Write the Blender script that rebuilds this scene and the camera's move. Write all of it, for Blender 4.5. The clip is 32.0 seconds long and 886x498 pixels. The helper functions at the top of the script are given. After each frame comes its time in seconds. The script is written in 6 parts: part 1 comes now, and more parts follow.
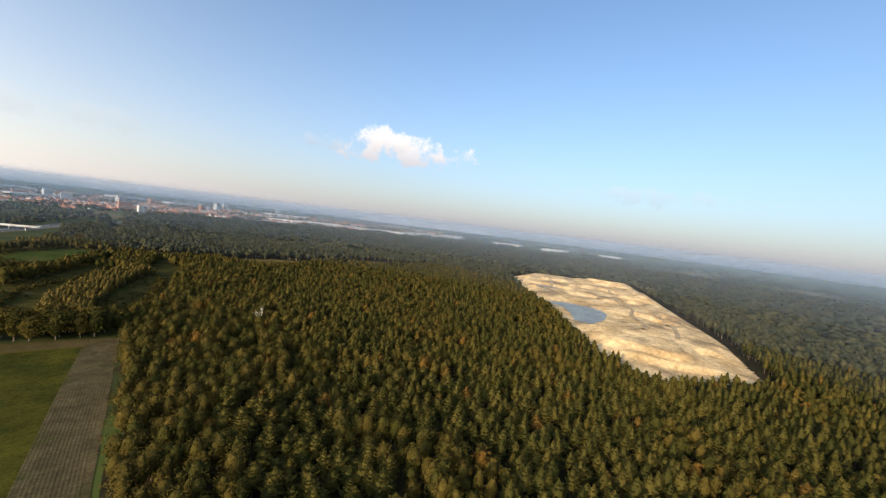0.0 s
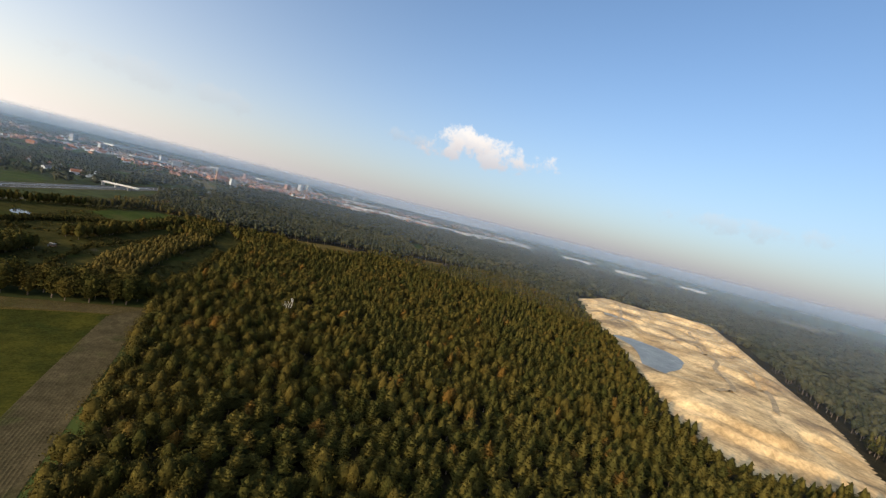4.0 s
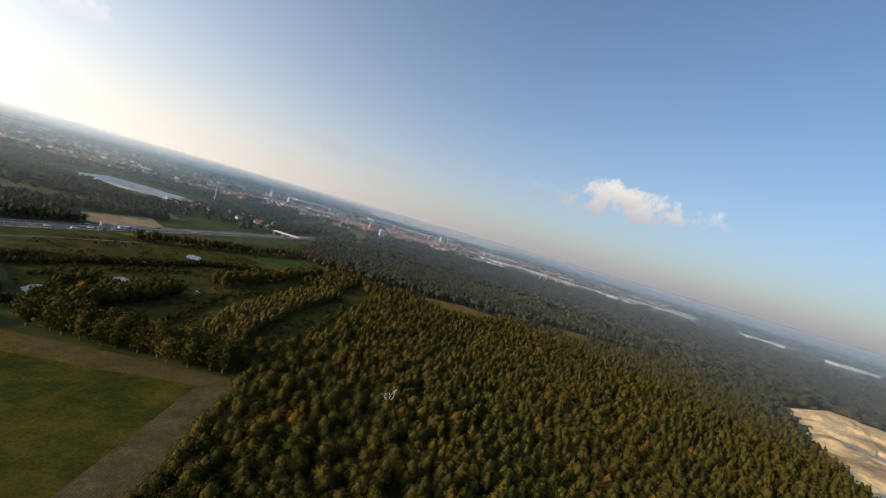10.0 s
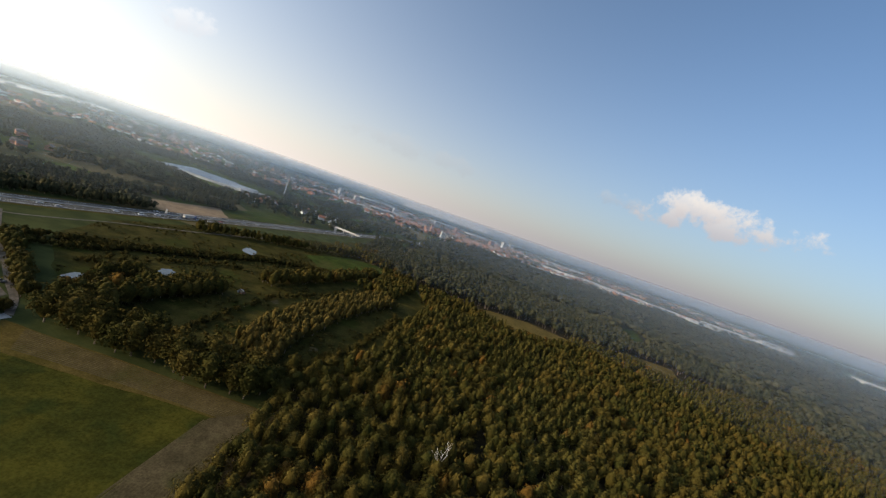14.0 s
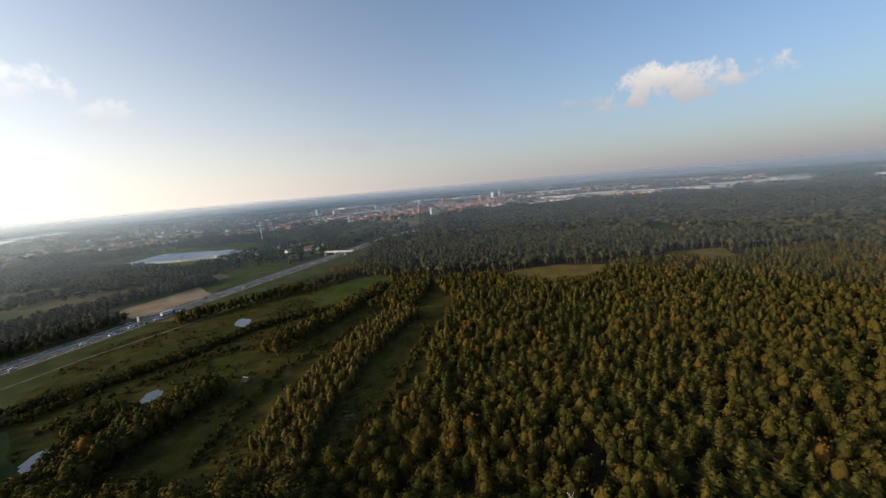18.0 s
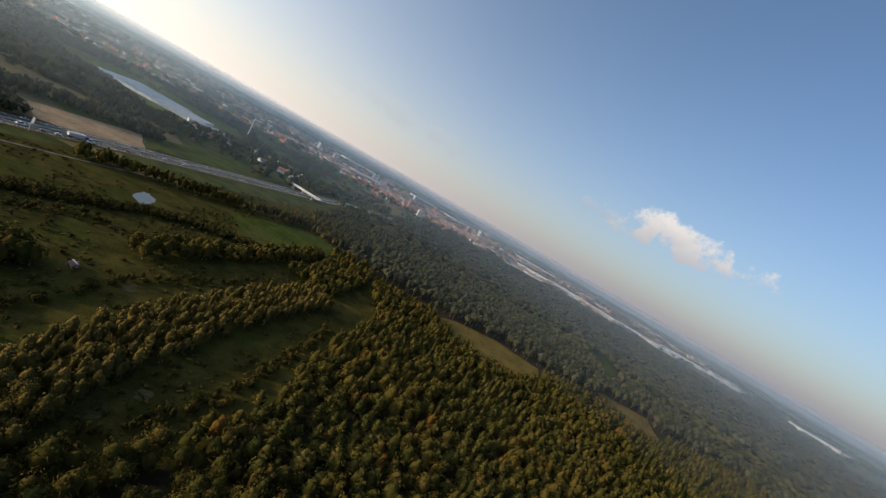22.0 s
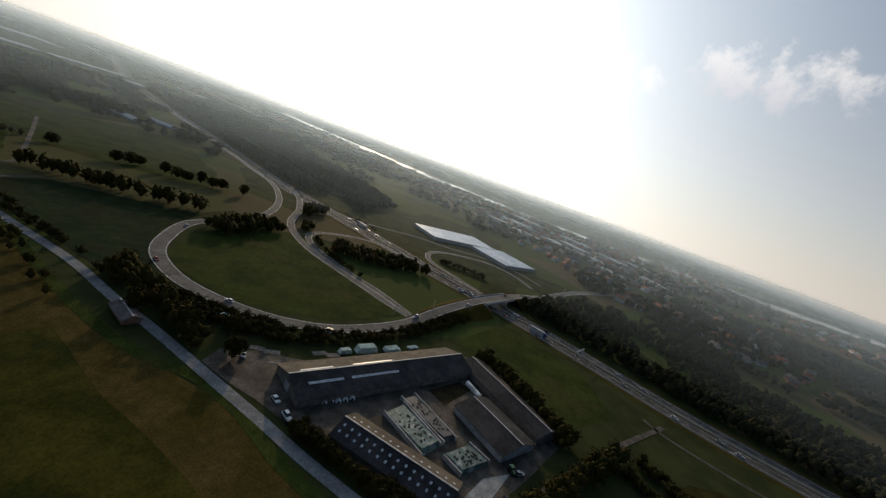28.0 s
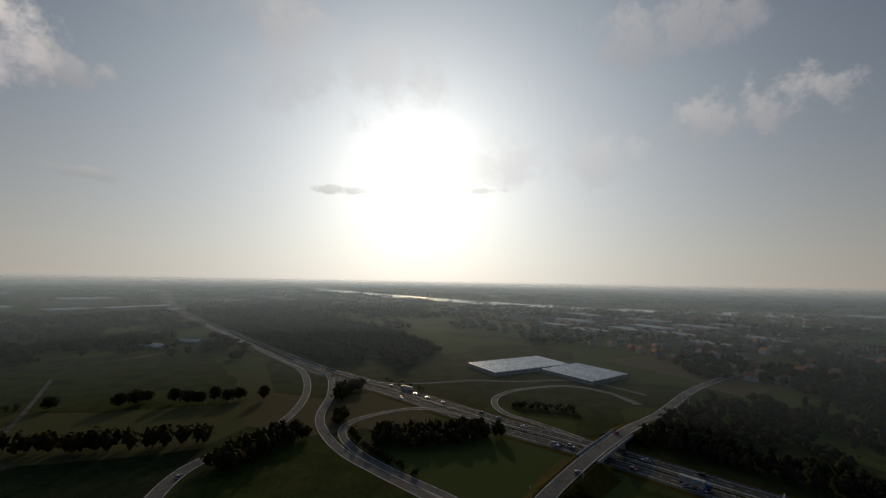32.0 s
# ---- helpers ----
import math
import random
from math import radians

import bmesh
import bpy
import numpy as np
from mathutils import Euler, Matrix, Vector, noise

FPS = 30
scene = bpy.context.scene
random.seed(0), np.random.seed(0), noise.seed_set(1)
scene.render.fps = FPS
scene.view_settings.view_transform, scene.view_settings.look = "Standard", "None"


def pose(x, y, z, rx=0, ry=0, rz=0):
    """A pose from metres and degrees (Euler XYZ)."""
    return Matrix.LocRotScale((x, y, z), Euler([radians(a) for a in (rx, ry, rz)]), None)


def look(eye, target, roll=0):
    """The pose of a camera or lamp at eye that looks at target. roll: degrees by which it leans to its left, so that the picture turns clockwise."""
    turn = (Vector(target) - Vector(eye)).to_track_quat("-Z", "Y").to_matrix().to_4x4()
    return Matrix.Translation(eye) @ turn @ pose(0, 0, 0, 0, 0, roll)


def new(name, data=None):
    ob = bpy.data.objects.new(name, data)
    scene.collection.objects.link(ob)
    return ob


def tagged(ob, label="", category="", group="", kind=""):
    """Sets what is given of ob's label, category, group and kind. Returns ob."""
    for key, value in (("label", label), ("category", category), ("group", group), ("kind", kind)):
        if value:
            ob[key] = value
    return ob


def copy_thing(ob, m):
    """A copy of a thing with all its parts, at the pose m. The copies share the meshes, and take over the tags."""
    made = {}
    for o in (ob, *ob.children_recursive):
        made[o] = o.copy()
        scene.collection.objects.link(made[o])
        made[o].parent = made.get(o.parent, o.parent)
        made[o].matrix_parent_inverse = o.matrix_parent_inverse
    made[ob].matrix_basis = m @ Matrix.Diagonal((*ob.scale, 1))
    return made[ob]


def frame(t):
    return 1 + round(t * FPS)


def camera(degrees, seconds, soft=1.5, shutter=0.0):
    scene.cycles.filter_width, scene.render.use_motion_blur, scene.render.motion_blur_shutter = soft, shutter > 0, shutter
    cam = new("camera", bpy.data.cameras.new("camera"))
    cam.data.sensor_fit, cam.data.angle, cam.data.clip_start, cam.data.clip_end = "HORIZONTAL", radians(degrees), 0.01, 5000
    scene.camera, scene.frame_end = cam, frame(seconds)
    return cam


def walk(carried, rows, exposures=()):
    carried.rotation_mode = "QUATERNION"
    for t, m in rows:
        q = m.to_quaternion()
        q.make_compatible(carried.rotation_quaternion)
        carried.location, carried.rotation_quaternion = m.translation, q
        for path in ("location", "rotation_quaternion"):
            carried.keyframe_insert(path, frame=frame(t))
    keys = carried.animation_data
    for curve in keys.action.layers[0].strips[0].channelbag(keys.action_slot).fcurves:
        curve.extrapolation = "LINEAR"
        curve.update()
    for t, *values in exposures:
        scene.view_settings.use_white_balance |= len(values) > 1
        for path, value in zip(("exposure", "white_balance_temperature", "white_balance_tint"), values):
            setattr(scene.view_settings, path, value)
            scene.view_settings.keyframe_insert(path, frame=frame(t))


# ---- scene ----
cam = camera(96.48, 32.0, soft=1.3)
PATH = [
    (0, -47.7, -115.3, 86.1, 86.24, -7.00, -37.82),
    (0.5, -43.7, -111.8, 87.5, 87.75, -5.19, -37.59),
    (1, -39.9, -108.6, 88.9, 88.85, -6.20, -37.39),
    (1.5, -36.1, -105.4, 90.3, 89.50, -6.78, -36.75),
    (2, -32.6, -102.4, 91.8, 89.64, -9.49, -36.67),
    (2.5, -29.1, -99.5, 93.1, 90.19, -9.36, -35.59),
    (4.5, -17.0, -90.2, 91.1, 80.97, -17.43, -23.13),
    (5, -14.2, -85.5, 91.7, 78.05, -20.71, -19.04),
    (5.5, -11.4, -80.0, 92.0, 78.12, -17.19, -13.93),
    (6, -9.1, -74.5, 92.3, 79.65, -14.06, -9.96),
    (6.5, -7.3, -68.9, 92.7, 81.98, -10.16, -6.19),
    (7, -6.0, -63.2, 93.2, 86.14, -4.36, -8.90),
    (7.5, -4.7, -57.7, 93.9, 88.85, -2.63, -8.54),
    (8, -3.4, -52.3, 94.8, 88.93, -3.31, -9.41),
    (8.5, -2.3, -46.9, 95.9, 87.78, -5.91, -10.94),
    (9, -1.2, -41.5, 97.1, 86.14, -8.27, -8.33),
    (9.5, -0.6, -36.5, 98.1, 86.50, -13.81, -8.36),
    (10, -0.1, -31.3, 99.0, 86.80, -16.07, -6.98),
    (10.5, 0.1, -25.8, 99.7, 87.14, -17.01, -4.08),
    (11, -0.0, -20.2, 100.3, 86.49, -18.77, -0.83),
    (11.5, -0.1, -13.8, 101.1, 81.76, -13.99, 2.21),
    (12, 0.0, -6.5, 101.3, 75.29, -4.24, 5.20),
    (12.5, -0.1, 0.2, 100.7, 72.07, 0.34, 3.56),
    (13, -0.6, 6.3, 99.9, 73.69, 1.99, 2.43),
    (13.5, -1.7, 11.3, 98.9, 80.41, -5.48, 1.09),
    (14, -2.7, 16.2, 98.2, 84.47, -19.01, 2.32),
    (14.5, -2.9, 22.7, 98.8, 80.49, -21.54, 6.94),
    (16.5, -6.9, 48.8, 99.9, 76.32, 4.47, 8.11),
    (17, -6.8, 54.3, 100.3, 77.30, 7.21, 5.65),
    (17.5, -6.5, 59.7, 100.8, 78.16, 8.89, 2.77),
    (18, -6.2, 64.5, 101.2, 80.84, 4.83, -0.70),
    (18.5, -5.8, 69.1, 101.5, 83.92, -1.85, -2.59),
    (19, -5.2, 74.4, 102.1, 85.88, -4.66, -3.76),
    (19.5, -4.5, 79.9, 102.9, 85.89, -7.22, -3.59),
    (20, -3.5, 85.9, 103.8, 85.00, -5.65, -3.85),
    (20.5, -2.6, 92.1, 104.3, 84.61, -3.80, -2.72),
    (21, -2.2, 98.3, 104.7, 84.18, -5.41, -3.74),
    (21.5, -2.5, 103.7, 104.9, 83.27, -19.01, -4.44),
    (22, -3.1, 109.6, 105.0, 82.28, -29.54, -0.39),
    (22.5, -4.5, 115.8, 105.2, 80.87, -36.38, 6.98),
    (23, -6.4, 122.4, 105.4, 78.55, -39.72, 16.66),
    (23.5, -8.9, 129.2, 105.6, 76.29, -39.62, 27.73),
    (24, -12.5, 135.6, 105.7, 74.78, -39.72, 38.23),
    (24.5, -16.9, 141.2, 105.6, 73.83, -39.74, 48.04),
    (25, -22.0, 146.0, 105.3, 74.05, -39.94, 58.32),
    (25.5, -27.8, 150.0, 104.7, 74.26, -39.05, 68.19),
    (26, -34.6, 153.4, 104.2, 74.16, -36.91, 77.71),
    (26.5, -42.1, 156.1, 103.7, 73.59, -34.76, 85.95),
    (28.5, -82.9, 157.9, 97.9, 78.01, -14.15, 107.30),
    (29, -91.6, 156.1, 97.8, 78.93, -8.94, 108.94),
    (29.5, -99.5, 153.9, 97.9, 83.00, -7.14, 108.73),
    (30, -107.2, 151.8, 98.3, 86.80, -5.72, 109.84),
    (30.5, -114.4, 149.8, 98.7, 88.58, -5.30, 108.84),
    (31, -121.8, 147.9, 99.4, 90.38, -2.93, 109.39),
    (31.5, -129.1, 146.2, 100.3, 92.84, -1.93, 108.63),
    (32, -136.4, 144.2, 101.3, 94.61, -1.01, 107.33),
]
EXPOSURES = [(0, 0.35), (2.5, 0.3), (7, -0.12), (14, -0.1), (19, -0.18), (23, -0.15), (26, -0.55), (29, -1.85), (32, -2.45)]
walk(cam, [(r[0], pose(*r[1:])) for r in PATH], EXPOSURES)

# ---- sky, sun ----
SUN_AZ, SUN_EL = radians(111.0), radians(15.0)       # azimuth counted left of +Y
SUN = Vector((-math.sin(SUN_AZ) * math.cos(SUN_EL), math.cos(SUN_AZ) * math.cos(SUN_EL), math.sin(SUN_EL)))


class Nodes:
    """Small shorthand for building node trees."""

    def __init__(self, tree):
        self.tree = tree
        tree.nodes.clear()

    def add(self, kind, **settings):
        n = self.tree.nodes.new(kind)
        for key, value in settings.items():
            if key == "operation":
                n.operation = value
            elif key == "blend":
                n.blend_type = value
            elif key == "data":
                n.data_type = value
        return n

    def link(self, a, b):
        self.tree.links.new(a, b)

    def put(self, socket, value):
        if isinstance(value, bpy.types.NodeSocket):
            self.link(value, socket)
        else:
            socket.default_value = value

    def math(self, op, a, b=0.0, c=0.0, clamp=False):
        n = self.add("ShaderNodeMath", operation=op)
        n.use_clamp = clamp
        self.put(n.inputs[0], a)
        self.put(n.inputs[1], b)
        self.put(n.inputs[2], c)
        return n.outputs[0]

    def vmath(self, op, a, b=(0, 0, 0)):
        n = self.add("ShaderNodeVectorMath", operation=op)
        self.put(n.inputs[0], a)
        self.put(n.inputs[1], b)
        return n.outputs["Value"] if op == "DOT_PRODUCT" else n.outputs["Vector"]

    def mix(self, fac, a, b, blend="MIX"):
        n = self.add("ShaderNodeMix", data="RGBA", blend=blend)
        self.put(n.inputs[0], fac)
        self.put(n.inputs[6], a)
        self.put(n.inputs[7], b)
        return n.outputs[2]

    def noise(self, vector, scale, detail=4.0, rough=0.55):
        n = self.add("ShaderNodeTexNoise")
        self.link(vector, n.inputs["Vector"])
        n.inputs["Scale"].default_value, n.inputs["Detail"].default_value = scale, detail
        n.inputs["Roughness"].default_value = rough
        return n.outputs["Fac"]

    def ramp(self, fac, low, high, a=0.0, b=1.0):
        n = self.add("ShaderNodeMapRange")
        n.interpolation_type = "SMOOTHSTEP"
        self.put(n.inputs[0], fac)
        for i, v in zip((1, 2, 3, 4), (low, high, a, b)):
            n.inputs[i].default_value = v
        return n.outputs[0]


def rgb(r, g, b):
    return (r, g, b, 1.0)


world = bpy.data.worlds.new("sky")
world.use_nodes = True
scene.world = world
N = Nodes(world.node_tree)
coords = N.add("ShaderNodeTexCoord")
way = N.vmath("NORMALIZE", coords.outputs["Generated"])
sky = N.add("ShaderNodeTexSky")
sky.sky_type, sky.sun_disc = "NISHITA", False
sky.sun_elevation, sky.sun_rotation = SUN_EL, -SUN_AZ
sky.air_density, sky.dust_density, sky.ozone_density, sky.altitude = 1.0, 0.7, 2.5, 60
split = N.add("ShaderNodeSeparateXYZ")
N.link(way, split.inputs[0])
up = N.math("MAXIMUM", split.outputs[2], 0.0)
toward = N.math("MAXIMUM", N.vmath("DOT_PRODUCT", way, tuple(SUN)), 0.0)
SKY_GAIN = 0.15
colour = N.mix(1.0, sky.outputs[0], rgb(1.03 * SKY_GAIN, 1.13 * SKY_GAIN, 1.21 * SKY_GAIN), "MULTIPLY")
# hazy air near the horizon, warmer and brighter towards the sun
facing = N.math("ADD", N.math("MULTIPLY", N.vmath("DOT_PRODUCT", way, tuple(SUN)), 0.5), 0.5)
warm = N.math("POWER", facing, 1.9)
haze = N.math("POWER", 2.718, N.math("MULTIPLY", up, N.math("ADD", N.math("MULTIPLY", warm, 2.4), -5.3)))
haze_colour = N.mix(warm, rgb(0.37, 0.36, 0.405), rgb(2.5, 2.08, 1.66))
colour = N.mix(N.math("MULTIPLY", haze, 0.92), colour, haze_colour)
# the glow of thin cloud round the sun
for power, gain in ((1.4, 0.46), (4, 1.0), (9, 1.45), (30, 1.3), (140, 3.0)):
    glow = N.math("MULTIPLY", N.math("POWER", toward, float(power)) if power > 2 else N.math("MULTIPLY", N.math("POWER", facing, 3.0), N.math("POWER", 2.718, N.math("MULTIPLY", up, -1.2))), gain * 1.15)
    colour = N.mix(1.0, colour, N.mix(glow, rgb(0, 0, 0), (rgb(0.84, 0.95, 1.02) if power == 4 else rgb(1.0, 0.93, 0.80)) if power > 2 else rgb(0.58, 0.87, 1.0)), "ADD") if gain <= 1 else \
        N.mix(1.0, colour, N.mix(1.0, N.mix(N.math("POWER", toward, float(power)), rgb(0, 0, 0), rgb(1.0, 0.97, 0.90)), rgb(gain, gain, gain), "MULTIPLY"), "ADD")
# cumulus and veils: azimuth left of +Y, elevation, half sizes (degrees), noise scale, density, brightness
CLOUDS = [
    (-31.5, 9.3, 9.5, 2.6, 20, 0.85, 0.98), (-28.0, 10.2, 5.0, 2.2, 24, 0.8, 1.02), (-20.5, 8.8, 5.0, 1.0, 24, 0.25, 0.75), (-66, 6.5, 11, 1.4, 18, 0.25, 0.75),
    (8, 6.8, 12, 1.6, 18, 0.15, 0.75), (47, 13, 7, 3.2, 16, 0.45, 1.6), (38, 10.5, 4, 1.6, 20, 0.3, 1.4),
    (165, 24.5, 12, 8.5, 10, 0.95, 2.6), (154, 21, 5, 2.6, 16, 0.45, 1.9), (156, 11, 14, 0.8, 9, 0.35, 1.7),
    (68, 20, 11, 3.6, 13, 0.5, 2.2), (77, 31, 12, 5.0, 10, 0.4, 2.1), (122, 28, 16, 7, 6, 0.3, 2.4), (94, 17, 14, 5.0, 8, 0.3, 2.6),
    (122, 12.4, 6, 0.7, 14, 0.4, 1.6), (101, 13.0, 5, 0.5, 14, 0.35, 1.6), (140, 33, 16, 6, 6, 0.3, 2.1), (60, 35, 14, 6, 8, 0.3, 1.7),
]
for az, el, wide, tall, scale, density, light in CLOUDS:
    light *= 1.55 if az > 60 else 1.0
    a, e = radians(az), radians(el)
    centre = Vector((-math.sin(a) * math.cos(e), math.cos(a) * math.cos(e), math.sin(e)))
    side = Vector((math.cos(a), math.sin(a), 0))
    high = side.cross(centre).normalized() * -1
    if high.z < 0:
        high = -high
    u = N.math("DIVIDE", N.vmath("DOT_PRODUCT", way, tuple(side)), math.sin(radians(wide)))
    v = N.math("DIVIDE", N.vmath("DOT_PRODUCT", N.vmath("SUBTRACT", way, tuple(centre)), tuple(high)), math.sin(radians(tall)))
    front = N.ramp(N.vmath("DOT_PRODUCT", way, tuple(centre)), 0.8, 0.9)
    grain = N.noise(way, float(scale), 8.0, 0.62)
    away = N.math("ADD", N.math("MULTIPLY", u, u), N.math("MULTIPLY", v, v))
    body = N.math("ADD", N.math("MULTIPLY", N.math("SUBTRACT", grain, 0.5), 5.0), N.math("SUBTRACT", 0.75, away))
    cover = N.math("MULTIPLY", N.math("MULTIPLY", N.ramp(body, -0.1, 0.9), front), density)
    shade = N.mix(N.ramp(v, -0.9, 0.9), rgb(0.62 * light, 0.58 * light, 0.60 * light), rgb(1.0 * light, 0.93 * light, 0.86 * light))
    colour = N.mix(cover, colour, shade)
background = N.add("ShaderNodeBackground")
N.link(colour, background.inputs[0])
background.inputs[1].default_value = 1.0
out = N.add("ShaderNodeOutputWorld")
N.link(background.outputs[0], out.inputs[0])

sun = new("sun", bpy.data.lights.new("sun", "SUN"))
sun.data.energy, sun.data.angle, sun.data.color = 5.0, radians(0.8), (1.0, 0.75, 0.45)
sun.matrix_world = look((0, 0, 300), Vector((0, 0, 300)) - SUN)

# ---- materials ----
MATS = {}


def material(name, a, b, scale=0.2, fine=2.0, rough=0.9, bump=0.3, spec=0.2, metal=0.0, contrast=(0.35, 0.65), attr="", third=None, third_scale=0.03, spread=0.0):
    """A noisy two- or three-tone surface; sizes are in metres (scale: blotches, fine: grain)."""
    m = bpy.data.materials.new(name)
    m.use_nodes = True
    n = Nodes(m.node_tree)
    geo = n.add("ShaderNodeNewGeometry")
    where = geo.outputs["Position"]
    blotch = n.ramp(n.noise(where, scale, 4.0), *contrast)
    if attr:
        tint = n.add("ShaderNodeAttribute")
        tint.attribute_name = attr
        blotch = n.math("ADD", n.math("MULTIPLY", tint.outputs["Fac"], 0.8), n.math("MULTIPLY", blotch, 0.2))
    col = n.mix(blotch, rgb(*a), rgb(*b))
    if third:
        if attr:
            col = n.mix(n.ramp(tint.outputs["Fac"], 0.965, 0.985), col, rgb(*third))
        else:
            col = n.mix(n.ramp(n.noise(where, third_scale, 3.0), 0.52, 0.68), col, rgb(*third))
    if spread:
        info = n.add("ShaderNodeObjectInfo")
        col = n.mix(1.0, col, n.mix(info.outputs["Random"], rgb(1 - spread, 1 - spread, 1 - spread), rgb(1 + spread, 1 + spread, 1 + spread)), "MULTIPLY")
    grain = n.noise(where, fine, 3.0, 0.7)
    mottle = n.math("ADD", n.math("MULTIPLY", grain, 0.6), n.math("MULTIPLY", n.noise(where, fine * 0.22, 3.0, 0.6), 0.4))
    col = n.mix(1.0, col, n.mix(n.ramp(mottle, 0.3, 0.7), rgb(0.62, 0.62, 0.62), rgb(1.38, 1.38, 1.38)), "MULTIPLY")
    bsdf = n.add("ShaderNodeBsdfPrincipled")
    n.link(col, bsdf.inputs["Base Color"])
    bsdf.inputs["Roughness"].default_value, bsdf.inputs["Metallic"].default_value = rough, metal
    bsdf.inputs["Specular IOR Level"].default_value = spec
    if bump:
        bp = n.add("ShaderNodeBump")
        bp.inputs["Strength"].default_value, bp.inputs["Distance"].default_value = min(bump, 0.9), 0.2 if bump < 0.7 else 0.6
        n.link(grain, bp.inputs["Height"])
        n.link(bp.outputs[0], bsdf.inputs["Normal"])
    o = n.add("ShaderNodeOutputMaterial")
    n.link(bsdf.outputs[0], o.inputs[0])
    MATS[name] = m
    return m


BARK = material("bark", (0.09, 0.07, 0.05), (0.16, 0.12, 0.09), 0.5, 6.0)
PINE = material("pine_needles", (0.022, 0.024, 0.006), (0.063, 0.051, 0.012), 0.25, 2.2, 0.85, 0.0, 0.03, attr="tint", third=(0.072, 0.043, 0.010))
OAK = material("oak_leaves", (0.024, 0.026, 0.006), (0.062, 0.045, 0.010), 0.25, 2.2, 0.85, 0.0, 0.03, attr="tint", third=(0.077, 0.043, 0.009))
WILLOW = material("willow_leaves", (0.047, 0.040, 0.011), (0.092, 0.066, 0.017), 0.25, 2.2, 0.85, 0.0, 0.03, attr="tint")
SHRUB = material("shrub_leaves", (0.022, 0.023, 0.006), (0.053, 0.040, 0.010), 0.25, 2.2, 0.85, 0.0, 0.03, attr="tint")
# bluer and greyer than the near leaves: distance haze put into the colour
FARWOOD = material("haze_tinted_tree_leaves", (0.024, 0.028, 0.015), (0.052, 0.048, 0.024), 0.05, 0.7, 0.9, 0.0, 0.02, attr="tint")
GRASS = material("grass", (0.041, 0.035, 0.006), (0.065, 0.050, 0.009), 0.05, 1.2, 0.95, 0.25, 0.02, third=(0.076, 0.052, 0.014), third_scale=0.02)
MEADOW = material("lush_meadow_grass", (0.028, 0.030, 0.006), (0.052, 0.048, 0.008), 0.06, 0.9, 0.95, 0.4, 0.02, third=(0.022, 0.027, 0.006), third_scale=0.05)
LUSH = material("lush_green_pasture", (0.027, 0.039, 0.008), (0.045, 0.060, 0.012), 0.05, 1.2, 0.95, 0.3, 0.02, third=(0.053, 0.054, 0.015), third_scale=0.03)
ROUGH = material("rough_moor_grass", (0.026, 0.025, 0.006), (0.051, 0.043, 0.011), 0.07, 0.9, 0.95, 0.5, 0.02, third=(0.031, 0.035, 0.007), third_scale=0.028)
FLOOR = material("forest_floor", (0.021, 0.018, 0.011), (0.036, 0.029, 0.015), 0.1, 1.0, 0.95, 0.3, 0.02)
DRY = material("dry_clearing_grass", (0.081, 0.061, 0.018), (0.112, 0.082, 0.025), 0.06, 1.0, 0.95, 0.3, 0.02)
MARGIN = material("mown_margin_grass", (0.057, 0.043, 0.011), (0.083, 0.060, 0.017), 0.08, 1.2, 0.95, 0.3, 0.02, third=(0.054, 0.044, 0.009), third_scale=0.05)
STUBBLE = material("stubble_soil", (0.059, 0.047, 0.023), (0.085, 0.066, 0.033), 0.12, 1.4, 0.95, 0.4, 0.02, third=(0.046, 0.045, 0.017), third_scale=0.06)
PLOUGH = material("ploughed_soil", (0.17, 0.12, 0.075), (0.23, 0.165, 0.10), 0.05, 1.0, 0.95, 0.3, 0.1)
ASPHALT = material("asphalt", (0.06, 0.06, 0.058), (0.085, 0.084, 0.08), 0.08, 1.5, 0.9, 0.1, 0.1)
OLD_ASPHALT = material("worn_asphalt", (0.12, 0.115, 0.105), (0.165, 0.155, 0.14), 0.08, 1.5, 0.9, 0.1, 0.12)
DARKCROP = material("dark_beet_leaves", (0.014, 0.024, 0.010), (0.026, 0.038, 0.014), 0.06, 0.9, 0.95, 0.4, 0.02, third=(0.020, 0.022, 0.010), third_scale=0.03)
WETYARD = material("wet_concrete_apron", (0.20, 0.20, 0.195), (0.33, 0.33, 0.32), 0.2, 1.5, 0.35, 0.1, 0.4)
GREYROAD = material("grey_concrete_road", (0.17, 0.175, 0.18), (0.24, 0.245, 0.245), 0.12, 1.5, 0.85, 0.1, 0.15)
CONCRETE = material("concrete", (0.34, 0.33, 0.31), (0.44, 0.43, 0.40), 0.15, 1.5, 0.85, 0.15)
YARD = material("dirty_farmyard_paving", (0.055, 0.046, 0.036), (0.115, 0.098, 0.08), 0.14, 0.8, 0.85, 0.25, third=(0.05, 0.04, 0.028), third_scale=0.09)
SAND = material("quarry_sand", (0.40, 0.27, 0.13), (0.62, 0.45, 0.24), 0.035, 0.3, 0.95, 0.5, 0.1, third=(0.22, 0.155, 0.09), third_scale=0.022)
WET_SAND = material("wet_dark_sand", (0.27, 0.20, 0.115), (0.38, 0.28, 0.16), 0.08, 0.5, 0.8, 0.3, 0.2)
PAINT = material("white_road_paint", (0.7, 0.7, 0.68), (0.8, 0.8, 0.78), 0.5, 3.0, 0.7, 0.0)
STEEL = material("galvanised_steel", (0.34, 0.35, 0.36), (0.46, 0.46, 0.46), 0.6, 3.0, 0.65, 0.05, 0.3, 0.2)
SLATE = material("dark_corrugated_roof", (0.028, 0.028, 0.030), (0.056, 0.054, 0.053), 0.12, 1.8, 0.8, 0.2, 0.1)
